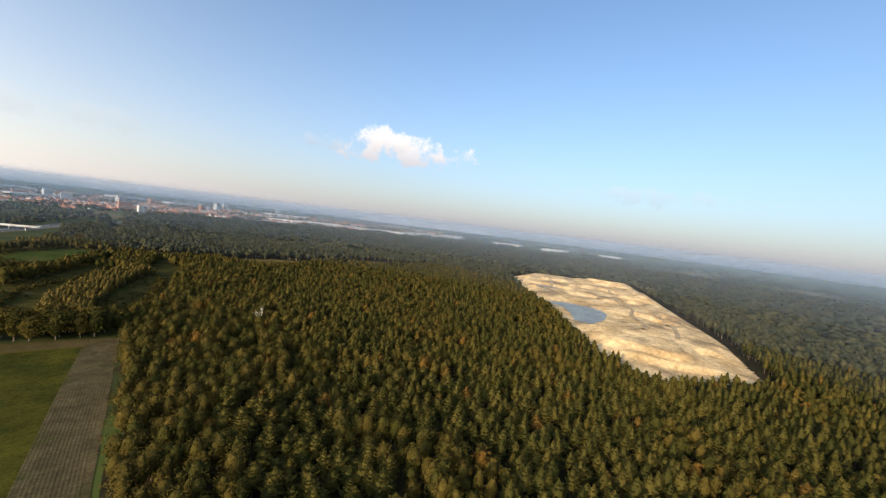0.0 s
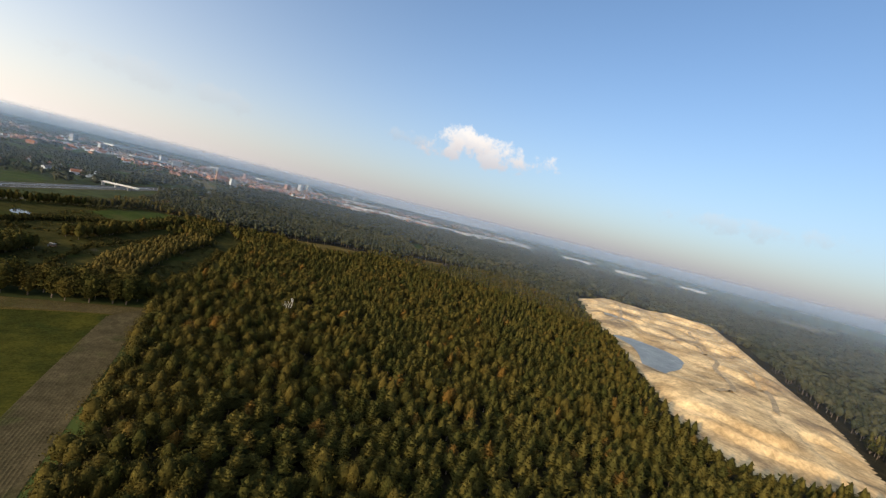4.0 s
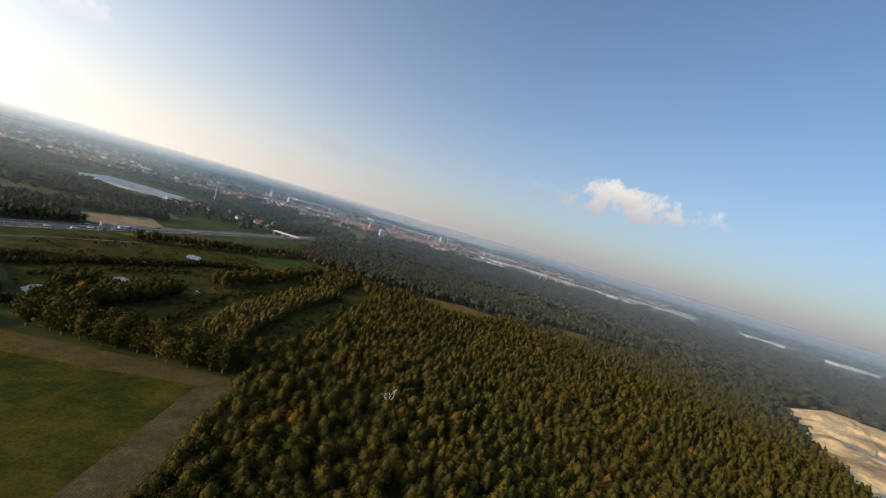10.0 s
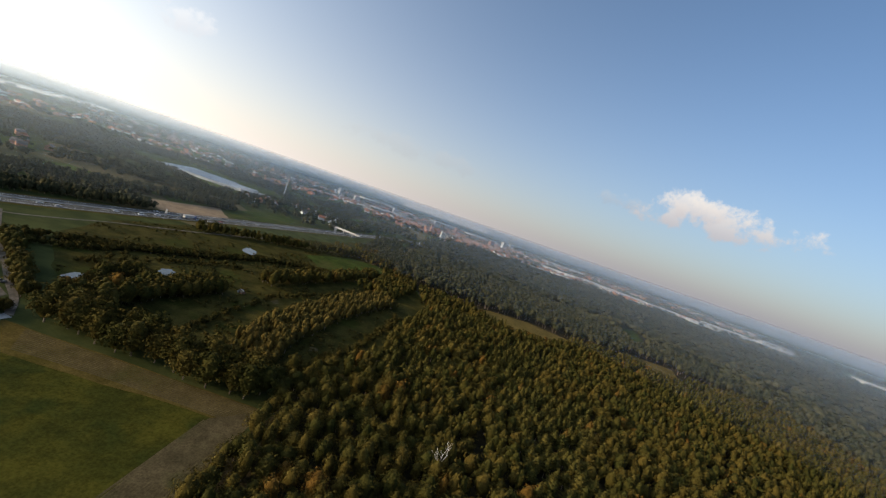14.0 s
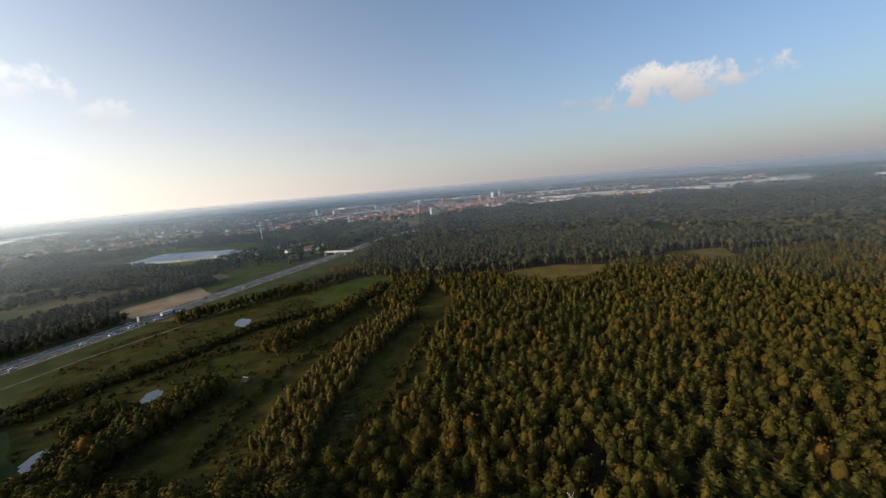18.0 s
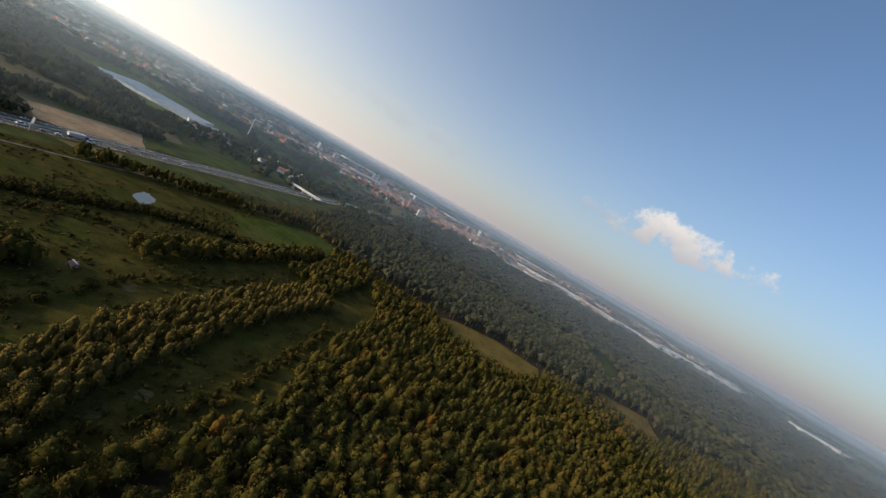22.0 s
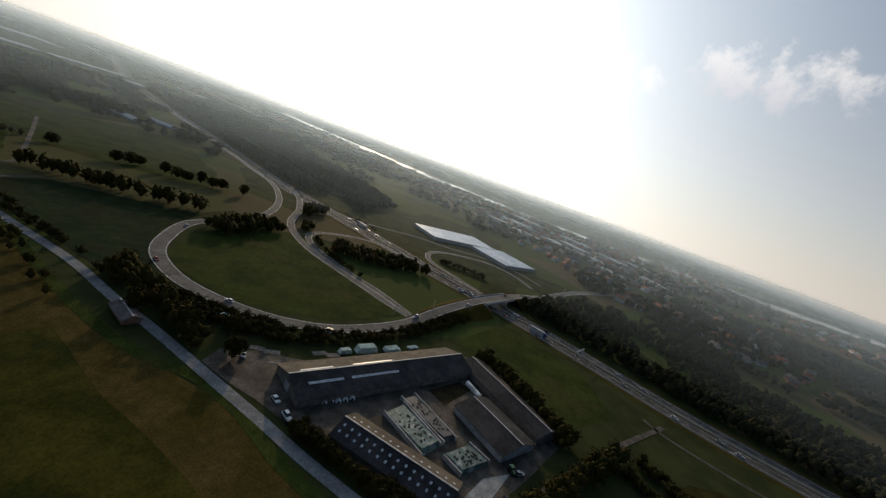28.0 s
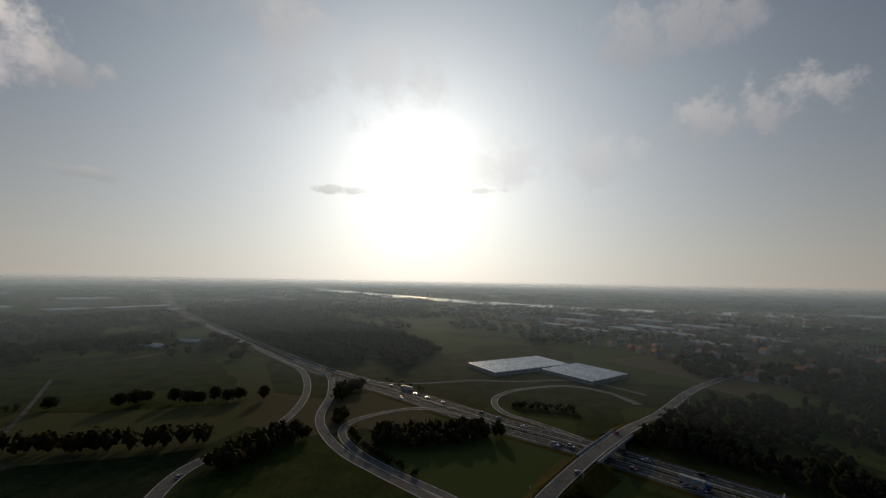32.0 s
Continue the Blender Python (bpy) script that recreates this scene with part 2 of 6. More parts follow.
BROWNROOF = material("mossy_brown_roof", (0.064, 0.050, 0.036), (0.105, 0.083, 0.060), 0.15, 1.8, 0.85, 0.2)
DULLWALL = material("weathered_grey_brown_wall", (0.12, 0.10, 0.085), (0.19, 0.165, 0.14), 0.4, 3.0, 0.9, 0.2)
SKYLIGHT = material("milky_skylight_sheet", (0.36, 0.40, 0.44), (0.5, 0.53, 0.55), 0.5, 3.0, 0.35, 0.0, 0.5)
BRICK = material("red_brown_brick", (0.22, 0.11, 0.07), (0.32, 0.17, 0.11), 0.4, 4.0, 0.9, 0.2, spread=0.15)
TILE = material("orange_red_roof_tiles", (0.214, 0.075, 0.038), (0.299, 0.120, 0.060), 0.3, 3.0, 0.8, 0.1, spread=0.25)
GREYTILE = material("dark_roof_tiles", (0.10, 0.085, 0.08), (0.18, 0.15, 0.135), 0.3, 3.0, 0.8, 0.1, spread=0.25)
WHITE = material("white_cladding", (0.374, 0.374, 0.360), (0.490, 0.490, 0.475), 0.2, 2.0, 0.6, 0.05, spread=0.12)
GREY = material("grey_cladding", (0.24, 0.25, 0.26), (0.36, 0.37, 0.38), 0.2, 2.0, 0.6, 0.05, spread=0.12)
PLANK = material("weathered_planks", (0.22, 0.19, 0.15), (0.36, 0.32, 0.27), 0.5, 4.0, 0.9, 0.2, spread=0.3)
DEADWOOD = material("bleached_dead_wood", (0.42, 0.39, 0.35), (0.56, 0.53, 0.48), 0.8, 5.0, 0.85, 0.2)
GREENPAINT = material("green_tractor_paint", (0.03, 0.12, 0.03), (0.05, 0.17, 0.05), 1.0, 5.0, 0.4, 0.0, 0.5)
WRAP = material("pale_green_bale_wrap", (0.42, 0.55, 0.48), (0.62, 0.72, 0.66), 0.8, 4.0, 0.35, 0.1, 0.5, spread=0.2)
WHITEWRAP = material("white_plastic", (0.66, 0.68, 0.68), (0.8, 0.8, 0.8), 0.8, 4.0, 0.4, 0.05, 0.5)
TARP = material("green_silage_sheet", (0.05, 0.10, 0.085), (0.13, 0.19, 0.165), 0.45, 2.0, 0.5, 0.3, 0.3, third=(0.30, 0.33, 0.31), third_scale=0.35)
BLACKTARP = material("black_silage_sheet", (0.03, 0.03, 0.03), (0.07, 0.065, 0.06), 0.3, 2.0, 0.5, 0.2, 0.4)
RUBBER = material("black_rubber", (0.015, 0.015, 0.015), (0.03, 0.03, 0.03), 1.0, 6.0, 0.8, 0.0)
GLASSROOF = material("greenhouse_glazing", (0.58, 0.63, 0.65), (0.72, 0.76, 0.77), 0.05, 0.8, 0.18, 0.0, 0.6, spread=0.08)
SHADED_GLASS = material("whitewashed_greenhouse_glass", (0.30, 0.31, 0.31), (0.42, 0.42, 0.41), 0.05, 0.8, 0.45, 0.0, 0.5, spread=0.08)
DARKGLASS = material("dark_window_glass", (0.02, 0.025, 0.03), (0.04, 0.045, 0.05), 1.0, 4.0, 0.1, 0.0, 0.6)
CARPAINT = [material(n, c, tuple(x * 1.1 for x in c), 1.0, 5.0, 0.3, 0.0, 0.5) for n, c in
            (("white_car_paint", (0.7, 0.7, 0.7)), ("silver_car_paint", (0.42, 0.43, 0.44)), ("black_car_paint", (0.02, 0.02, 0.022)), ("red_car_paint", (0.35, 0.03, 0.02)), ("blue_car_paint", (0.03, 0.06, 0.2)))]


def water_material(name, a, rough):
    m = material(name, a, tuple(x * 1.4 for x in a), 0.05, 0.6, rough, 0.04, 0.5 if rough < 0.25 else 0.12)
    return m


WATER = water_material("pond_water", (0.025, 0.035, 0.035), 0.06)
RIVER = water_material("river_water", (0.03, 0.04, 0.045), 0.18)
PITWATER = water_material("milky_pit_water", (0.14, 0.14, 0.12), 0.3)


def farmland_material():
    """Open country: a patchwork of meadow, stubble and ploughed parcels."""
    m = bpy.data.materials.new("open_farmland")
    m.use_nodes = True
    n = Nodes(m.node_tree)
    geo = n.add("ShaderNodeNewGeometry")
    where = geo.outputs["Position"]
    cell = n.add("ShaderNodeTexVoronoi")
    cell.distance = "MANHATTAN"
    cell.inputs["Scale"].default_value = 0.0065
    n.link(where, cell.inputs["Vector"])
    pick = n.add("ShaderNodeSeparateColor")
    n.link(cell.outputs["Color"], pick.inputs[0])
    col = n.mix(n.ramp(n.noise(where, 0.05, 4.0), 0.35, 0.65), rgb(0.030, 0.038, 0.013), rgb(0.050, 0.057, 0.019))
    col = n.mix(n.ramp(pick.outputs[0], 0.62, 0.64), col, rgb(0.058, 0.076, 0.020))
    col = n.mix(n.ramp(pick.outputs[1], 0.78, 0.80), col, rgb(0.10, 0.083, 0.042))
    col = n.mix(1.0, col, n.mix(n.noise(where, 1.0, 3.0, 0.7), rgb(0.7, 0.7, 0.7), rgb(1.3, 1.3, 1.3)), "MULTIPLY")
    bsdf = n.add("ShaderNodeBsdfPrincipled")
    n.link(col, bsdf.inputs["Base Color"])
    bsdf.inputs["Roughness"].default_value, bsdf.inputs["Specular IOR Level"].default_value = 0.95, 0.02
    o = n.add("ShaderNodeOutputMaterial")
    n.link(bsdf.outputs[0], o.inputs[0])
    return m


FARMLAND = farmland_material()


def distance_material():
    """The last hazy strip of land under the sky; its haze is painted as emission and glows as far air does."""
    m = bpy.data.materials.new("haze_glow_strip")
    m.use_nodes = True
    n = Nodes(m.node_tree)
    geo = n.add("ShaderNodeNewGeometry")
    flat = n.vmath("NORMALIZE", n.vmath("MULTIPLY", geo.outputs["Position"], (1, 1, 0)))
    # painted glow lightens on the side towards the sun
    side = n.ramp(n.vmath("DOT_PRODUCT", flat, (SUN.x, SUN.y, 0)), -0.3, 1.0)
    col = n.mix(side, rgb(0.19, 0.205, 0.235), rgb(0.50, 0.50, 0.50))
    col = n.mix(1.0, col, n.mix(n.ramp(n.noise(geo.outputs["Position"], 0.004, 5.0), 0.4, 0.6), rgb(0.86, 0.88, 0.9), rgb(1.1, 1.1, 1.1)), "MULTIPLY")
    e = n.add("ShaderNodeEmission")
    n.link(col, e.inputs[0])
    parts = n.add("ShaderNodeSeparateXYZ")
    n.link(geo.outputs["Position"], parts.inputs[0])
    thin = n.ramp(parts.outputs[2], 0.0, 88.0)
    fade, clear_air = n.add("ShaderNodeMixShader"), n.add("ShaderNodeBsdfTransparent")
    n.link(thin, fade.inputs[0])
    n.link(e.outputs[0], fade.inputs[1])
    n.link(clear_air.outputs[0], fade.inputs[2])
    o = n.add("ShaderNodeOutputMaterial")
    n.link(fade.outputs[0], o.inputs[0])
    return m


DISTANCE = distance_material()


def haze_material(density, reach):
    """Translucent sheet imitating thin autumn haze over the far plain: clear at the ground nearby, denser towards the
    horizon; it only scatters the light that falls on it.
    """
    m = bpy.data.materials.new("haze_sheet")
    m.use_nodes = True
    n = Nodes(m.node_tree)
    geo = n.add("ShaderNodeNewGeometry")
    parts = n.add("ShaderNodeSeparateXYZ")
    n.link(geo.outputs["Position"], parts.inputs[0])
    z = parts.outputs[2]
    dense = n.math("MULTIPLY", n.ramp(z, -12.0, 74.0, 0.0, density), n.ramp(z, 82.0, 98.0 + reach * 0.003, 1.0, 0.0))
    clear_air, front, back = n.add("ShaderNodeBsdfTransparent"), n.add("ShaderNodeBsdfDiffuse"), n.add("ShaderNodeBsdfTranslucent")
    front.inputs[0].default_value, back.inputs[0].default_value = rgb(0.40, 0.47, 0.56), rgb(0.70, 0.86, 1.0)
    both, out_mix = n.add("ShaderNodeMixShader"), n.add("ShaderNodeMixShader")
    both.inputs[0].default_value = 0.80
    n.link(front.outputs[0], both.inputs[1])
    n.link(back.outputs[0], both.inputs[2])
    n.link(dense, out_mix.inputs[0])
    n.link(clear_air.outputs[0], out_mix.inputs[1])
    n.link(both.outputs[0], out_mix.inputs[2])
    o = n.add("ShaderNodeOutputMaterial")
    n.link(out_mix.outputs[0], o.inputs[0])
    return m


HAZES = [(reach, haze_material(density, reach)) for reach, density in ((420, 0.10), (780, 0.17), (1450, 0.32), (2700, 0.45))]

# ---- geometry helpers ----
def mesh_of(name, verts, faces, mats, index=None, tint=None, smooth=False):
    me = bpy.data.meshes.new(name)
    me.from_pydata([tuple(v) for v in verts], [], [tuple(f) for f in faces])
    for m in mats:
        me.materials.append(m)
    if index is not None:
        me.polygons.foreach_set("material_index", index)
    if tint is not None:
        me.attributes.new("tint", "FLOAT", "POINT").data.foreach_set("value", np.asarray(tint, dtype=np.float32))
    if smooth:
        me.polygons.foreach_set("use_smooth", [True] * len(me.polygons))
    me.update()
    return me


def quads_of(name, verts, quads, mats, index, tint):
    """Fast mesh from arrays: verts (n, 3), quads (m, 4)."""
    me = bpy.data.meshes.new(name)
    me.vertices.add(len(verts))
    me.vertices.foreach_set("co", np.ascontiguousarray(verts, dtype=np.float32).ravel())
    me.loops.add(quads.size)
    me.loops.foreach_set("vertex_index", quads.astype(np.int32).ravel())
    me.polygons.add(len(quads))
    me.polygons.foreach_set("loop_start", np.arange(0, quads.size, 4, dtype=np.int32))
    for m in mats:
        me.materials.append(m)
    me.polygons.foreach_set("material_index", index.astype(np.int32))
    me.update(calc_edges=True)
    me.attributes.new("tint", "FLOAT", "POINT").data.foreach_set("value", np.asarray(tint, dtype=np.float32))
    return me


def part(name, data, mat, parent, label="", at=None):
    """Links a bmesh or a mesh as one part under a thing or under a part."""
    if isinstance(data, bmesh.types.BMesh):
        me = bpy.data.meshes.new(name)
        data.to_mesh(me)
        data.free()
        me.materials.append(mat)
    else:
        me = data
        if mat and not me.materials:
            me.materials.append(mat)
    ob = new(name, me)
    ob.parent = parent
    if at is not None:
        ob.matrix_basis = at
    return tagged(ob, label)


def empty(name, x, y, z=0.0, turn=0.0):
    ob = new(name)
    ob.empty_display_size = 0.5
    ob.matrix_basis = pose(x, y, z, 0, 0, turn)
    return ob


def box(bm, x0, x1, y0, y1, z0, z1):
    v = [bm.verts.new(p) for p in ((x0, y0, z0), (x1, y0, z0), (x1, y1, z0), (x0, y1, z0), (x0, y0, z1), (x1, y0, z1), (x1, y1, z1), (x0, y1, z1))]
    for f in ((0, 3, 2, 1), (4, 5, 6, 7), (0, 1, 5, 4), (1, 2, 6, 5), (2, 3, 7, 6), (3, 0, 4, 7)):
        bm.faces.new([v[i] for i in f])
    return bm


def slab(bm, corners, thick):
    """A thick sheet under four corner points."""
    top = [bm.verts.new(c) for c in corners]
    low = [bm.verts.new((c[0], c[1], c[2] - thick)) for c in corners]
    bm.faces.new(top)
    bm.faces.new(low[::-1])
    for i in range(len(top)):
        j = (i + 1) % len(top)
        bm.faces.new((top[i], low[i], low[j], top[j]))
    return bm


def spline(points, steps=8, closed=False):
    """Catmull-Rom through plan points."""
    p = [Vector(q) for q in points]
    n = len(p)
    out = []
    for i in range(n if closed else n - 1):
        a, b, c, d = (p[(i - 1) % n], p[i], p[(i + 1) % n], p[(i + 2) % n]) if closed else (p[max(i - 1, 0)], p[i], p[i + 1], p[min(i + 2, n - 1)])
        for k in range(steps):
            t = k / steps
            out.append(0.5 * ((2 * b) + (c - a) * t + (2 * a - 5 * b + 4 * c - d) * t * t + (3 * b - a - 3 * c + d) * t ** 3))
    if not closed:
        out.append(p[-1])
    return out


def heights(line, spans):
    """Gives plan points a height: a bump of height h that fades over r metres round each (x, y, r, h)."""
    out = []
    for q in line:
        z = 0.0
        for x, y, flat, reach, h in spans:
            d = max(0.0, math.hypot(q[0] - x, q[1] - y) - flat) / reach
            z = max(z, h * (0.5 + 0.5 * math.cos(math.pi * min(1, d))))
        out.append(Vector((q[0], q[1], z)))
    return out


def ribbon(line, left, right, z, thick=0.0):
    """A strip along a line, from the offset left to the offset right (metres, right of travel positive)."""
    verts, faces = [], []
    n = len(line)
    for i, q in enumerate(line):
        d = (line[min(i + 1, n - 1)] - line[max(i - 1, 0)])
        side = Vector((d[1], -d[0], 0)).normalized()
        base = Vector((q[0], q[1], (q[2] if len(q) > 2 else 0) + z))
        verts += [base + side * left, base + side * right]
        if thick:
            verts += [base + side * left - Vector((0, 0, thick)), base + side * right - Vector((0, 0, thick))]
    s = 4 if thick else 2
    for i in range(n - 1):
        a, b = i * s, (i + 1) * s
        faces.append((a, a + 1, b + 1, b))
        if thick:
            faces += [(a + 2, b + 2, b + 3, a + 3), (a, b, b + 2, a + 2), (a + 1, a + 3, b + 3, b + 1)]
    return verts, faces


def area(name, outline, z, mat, label, category, wobble=0.0, kind="structure"):
    """A flat parcel of ground over a closed outline."""
    pts = [Vector((x, y)) for x, y in outline]
    if wobble:
        fine = []
        for i, a in enumerate(pts):
            b = pts[(i + 1) % len(pts)]
            k = max(1, int((b - a).length / 12))
            fine += [a.lerp(b, j / k) for j in range(k)]
        pts = [p + Vector((noise.noise((p.x * .07, p.y * .07, 1)), noise.noise((p.x * .07, p.y * .07, 7)))) * wobble for p in fine]
    bm = bmesh.new()
    bm.faces.new([bm.verts.new((p.x, p.y, z)) for p in pts])
    bmesh.ops.triangulate(bm, faces=bm.faces[:])
    bmesh.ops.recalc_face_normals(bm, faces=bm.faces[:])
    if sum(f.normal.z for f in bm.faces) < 0:
        bmesh.ops.reverse_faces(bm, faces=bm.faces[:])
    me = bpy.data.meshes.new(name)
    bm.to_mesh(me)
    bm.free()
    me.materials.append(mat)
    return tagged(new(name, me), label, category, kind=kind)


def inside(px, py, outline):
    hit = np.zeros(len(px), bool)
    n = len(outline)
    for i in range(n):
        (x1, y1), (x2, y2) = outline[i], outline[(i + 1) % n]
        if y1 == y2:
            continue
        cross = ((y1 > py) != (y2 > py)) & (px < (x2 - x1) * (py - y1) / (y2 - y1) + x1)
        hit ^= cross
    return hit


def near_line(px, py, line, width):
    """Which points lie within width of a plan polyline."""
    best = np.full(len(px), 1e9)
    for (x1, y1), (x2, y2) in zip(line[:-1], line[1:]):
        dx, dy = x2 - x1, y2 - y1
        t = np.clip(((px - x1) * dx + (py - y1) * dy) / (dx * dx + dy * dy + 1e-9), 0, 1)
        best = np.minimum(best, np.hypot(px - x1 - t * dx, py - y1 - t * dy))
    return best < width, best


# ---- the plan (metres) ----
MOTORWAY = [(520, 2350), (60, 1290), (-124, 909), (-180, 746), (-236, 583), (-273, 475), (-300, 385), (-330, 305), (-360, 248), (-386, 195), (-407, 150), (-426, 100), (-450, 50), (-476, -3), (-502, -65), (-532, -130), (-585, -225), (-697, -409), (-835, -640), (-1150, -1130), (-2100, -2400)]
CROSSROAD = [(-343, -46), (-304, -48), (-270, -32), (-249, -15), (-236, 9), (-232, 32), (-234, 56), (-241, 76), (-252, 92), (-270, 106), (-293, 119), (-329, 133), (-360, 148), (-392, 163), (-445, 190), (-510, 222), (-600, 270), (-720, 360)]
EXIT_WEST = [(-304, -48), (-337, -47), (-366, -46), (-410, -59), (-461, -88), (-516, -136), (-554, -195), (-612, -282), (-720, -455), (-800, -590)]
RAMP_B = [(-560, -178), (-532, -127), (-504, -92), (-449, -55), (-400, -32), (-373, -11), (-350, 17), (-336, 45), (-324, 73), (-312, 101), (-306, 122)]
LOOP_C = [(-309, 117), (-323, 91), (-335, 61), (-349, 32), (-366, 9), (-383, -2), (-399, -2), (-419, 9), (-437, 27), (-442, 50), (-435, 72), (-426, 90)]
LOOP_E = [(-514, 202), (-545, 178), (-554, 142), (-528, 104), (-502, 87), (-477, 85), (-453, 97), (-438, 123), (-418, 154)]
SIDE_ROAD = [(-501, -44), (-504, -13), (-519, 18), (-543, 53), (-554, 94), (-578, 141), (-573, 178), (-547, 213)]
FARM_ROAD = [(-245, -260), (-234, -190), (-227, -130), (-218, -69), (-211, -22), (-201, 15), (-194, 45), (-186, 75), (-182, 90), (-178, 105), (-173, 122), (-169, 138), (-166, 152), (-163, 168)]
TRACK = [(-163, 168), (-176, 181), (-193, 193), (-213, 208), (-251, 235), (-304, 279)]
WEST_TRACK = [(-227, -130), (-236, -125), (-250, -136), (-277, -138)]
PASTURE_TRACK = [(-249, -216), (-264, -191), (-277, -168), (-305, -201), (-352, -266), (-396, -329)]
SERVICE_PATH = [(-304, 268), (-293, 279), (-281, 305), (-271, 333), (-255, 362), (-239, 392), (-225, 422), (-206, 470)]
RIVER_LINE = [(-4616, -2921), (-3526, -2196), (-3017, -1614), (-2411, -844), (-2215, -560), (-2010, -210), (-1856, 145), (-1810, 440), (-1863, 931), (-2116, 1726), (-2719, 2924)]
FIELD = [(-142, 146), (-64, 151), (-67, 94), (-70, 5), (-100, 11), (-174, 23), (-163, 52), (-154, 88), (-144, 121)]
FIELD_EDGE = [(-160, 165), (-128, 165), (-51, 165), (-52, 102), (-53, 58), (-54, 0), (-58, -120), (-199, -116), (-212, -64), (-188, 19), (-181, 57), (-176, 100), (-163, 142)]
SANDPIT = [(530, 395), (625, 425), (704, 355), (760, 268), (640, 176), (544, 103), (420, 10), (310, -50), (225, -10), (235, 30), (280, 85), (350, 165), (400, 240), (470, 330)]
CLEARING = [(43, 474), (64, 438), (121, 416), (152, 438), (172, 490), (124, 511), (74, 501)]
CLEARING_2 = [(345, 770), (388, 765), (360, 676), (329, 598), (299, 598)]
CLEARING_3 = [(257, 532), (326, 527), (293, 436), (252, 451)]
MEADOW_N = [(-154, 455), (-119, 522), (-84, 535), (-58, 511), (-74, 461), (-93, 421), (-123, 424)]
PASTURE = [(-301, 152), (-366, 179), (-334, 233), (-291, 249), (-242, 205), (-267, 181)]
MOOR = [(-256, 275), (-168, 191), (-64, 176), (-34, 208), (-8, 294), (6, 354), (14, 387), (-37, 499), (-70, 588), (-150, 664), (-168, 584), (-246, 444), (-278, 341)]
FOREST = [(-48, -420), (-48, 164), (-59, 194), (-44, 207), (-30, 238), (-20, 269), (-12, 345), (0, 390), (-27, 500), (-49, 627), (-92, 814), (-54, 1114), (32, 1366),
          (319, 1482), (726, 1516), (1234, 1320), (1500, 720), (1450, 0), (700, -420)]
COPSE_N = [(-37, 499), (-67, 548), (-119, 586), (-150, 664), (-156, 742), (-111, 869), (-66, 715), (-49, 627)]
BIG_LOOP_MEADOW = [(-336, -39), (-295, -35), (-267, -21), (-251, -11), (-245, -2), (-239, 20), (-239, 44), (-246, 67), (-259, 85), (-278, 101), (-302, 114), (-315, 93), (-328, 70), (-339, 46), (-351, 20), (-372, -7)]
FLIGHT = [(-56, -99), (0, 0), (-16, 114), (-34, 163), (-136, 144)]
OVER = [(-397, 166, 24, 95, 6.4)]

# ---- ground ----
bm = bmesh.new()
ring_r = [0, 150, 400, 800, 1400, 2200, 3300, 4880]
rings = []
for r in ring_r:
    rings.append([bm.verts.new((-100 + r * math.cos(a * math.tau / 64), 200 + r * math.sin(a * math.tau / 64), 0)) for a in range(64)] if r else [bm.verts.new((-100, 200, 0))])
for k in range(64):
    bm.faces.new((rings[0][0], rings[1][k], rings[1][(k + 1) % 64]))
    for a, b in zip(rings[1:], rings[2:]):
        bm.faces.new((a[k], b[k], b[(k + 1) % 64], a[(k + 1) % 64]))
me = bpy.data.meshes.new("ground")
bm.to_mesh(me)
bm.free()
me.materials.append(FARMLAND)
tagged(new("ground", me), "flat open farmland reaching to the horizon", "ground", kind="structure")

# backdrop ring that emits the painted horizon haze
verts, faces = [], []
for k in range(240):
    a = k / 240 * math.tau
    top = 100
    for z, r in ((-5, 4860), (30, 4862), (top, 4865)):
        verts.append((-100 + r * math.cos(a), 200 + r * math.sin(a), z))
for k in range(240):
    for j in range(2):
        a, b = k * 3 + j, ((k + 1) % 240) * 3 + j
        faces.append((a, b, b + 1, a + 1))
tagged(new("backdrop", mesh_of("backdrop", verts, faces, [DISTANCE])), "glowing backdrop ring painted as hazy blue-grey land at the horizon", "backdrop", kind="structure")

# added upright ring sheets, one per reach, standing in for haze in the air
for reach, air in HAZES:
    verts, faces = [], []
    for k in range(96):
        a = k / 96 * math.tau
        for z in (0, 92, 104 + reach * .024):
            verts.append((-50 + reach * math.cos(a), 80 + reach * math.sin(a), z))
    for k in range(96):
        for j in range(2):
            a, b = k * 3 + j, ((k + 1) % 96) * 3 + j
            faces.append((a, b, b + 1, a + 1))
    tagged(new("haze", mesh_of("haze", verts, faces, [air], smooth=True)), "upright translucent ring sheet imitating thin pale haze over the far plain", "haze", kind="structure")

area("forest_floor", FOREST, 0.04, FLOOR, "dark leaf-littered forest floor under the trees", "ground", 8)
area("moor", MOOR, 0.05, ROUGH, "rough brown and green moor grass between hedges", "ground", 5)
margin = area("field_margin", FIELD_EDGE, 0.07, MARGIN, "mown olive-brown margin round the grass field", "field", 1.0)
TILLED = [(-65, 149), (-50, 164), (-51, 102), (-52, 58), (-53, 0), (-58, -120), (-75, -120), (-71, 5), (-68, 94)]
strip = area("tilled_strip", TILLED, 0.10, STUBBLE, "tilled brown strip with long furrows by the forest", "field", 0.5)
verts, faces = [], []
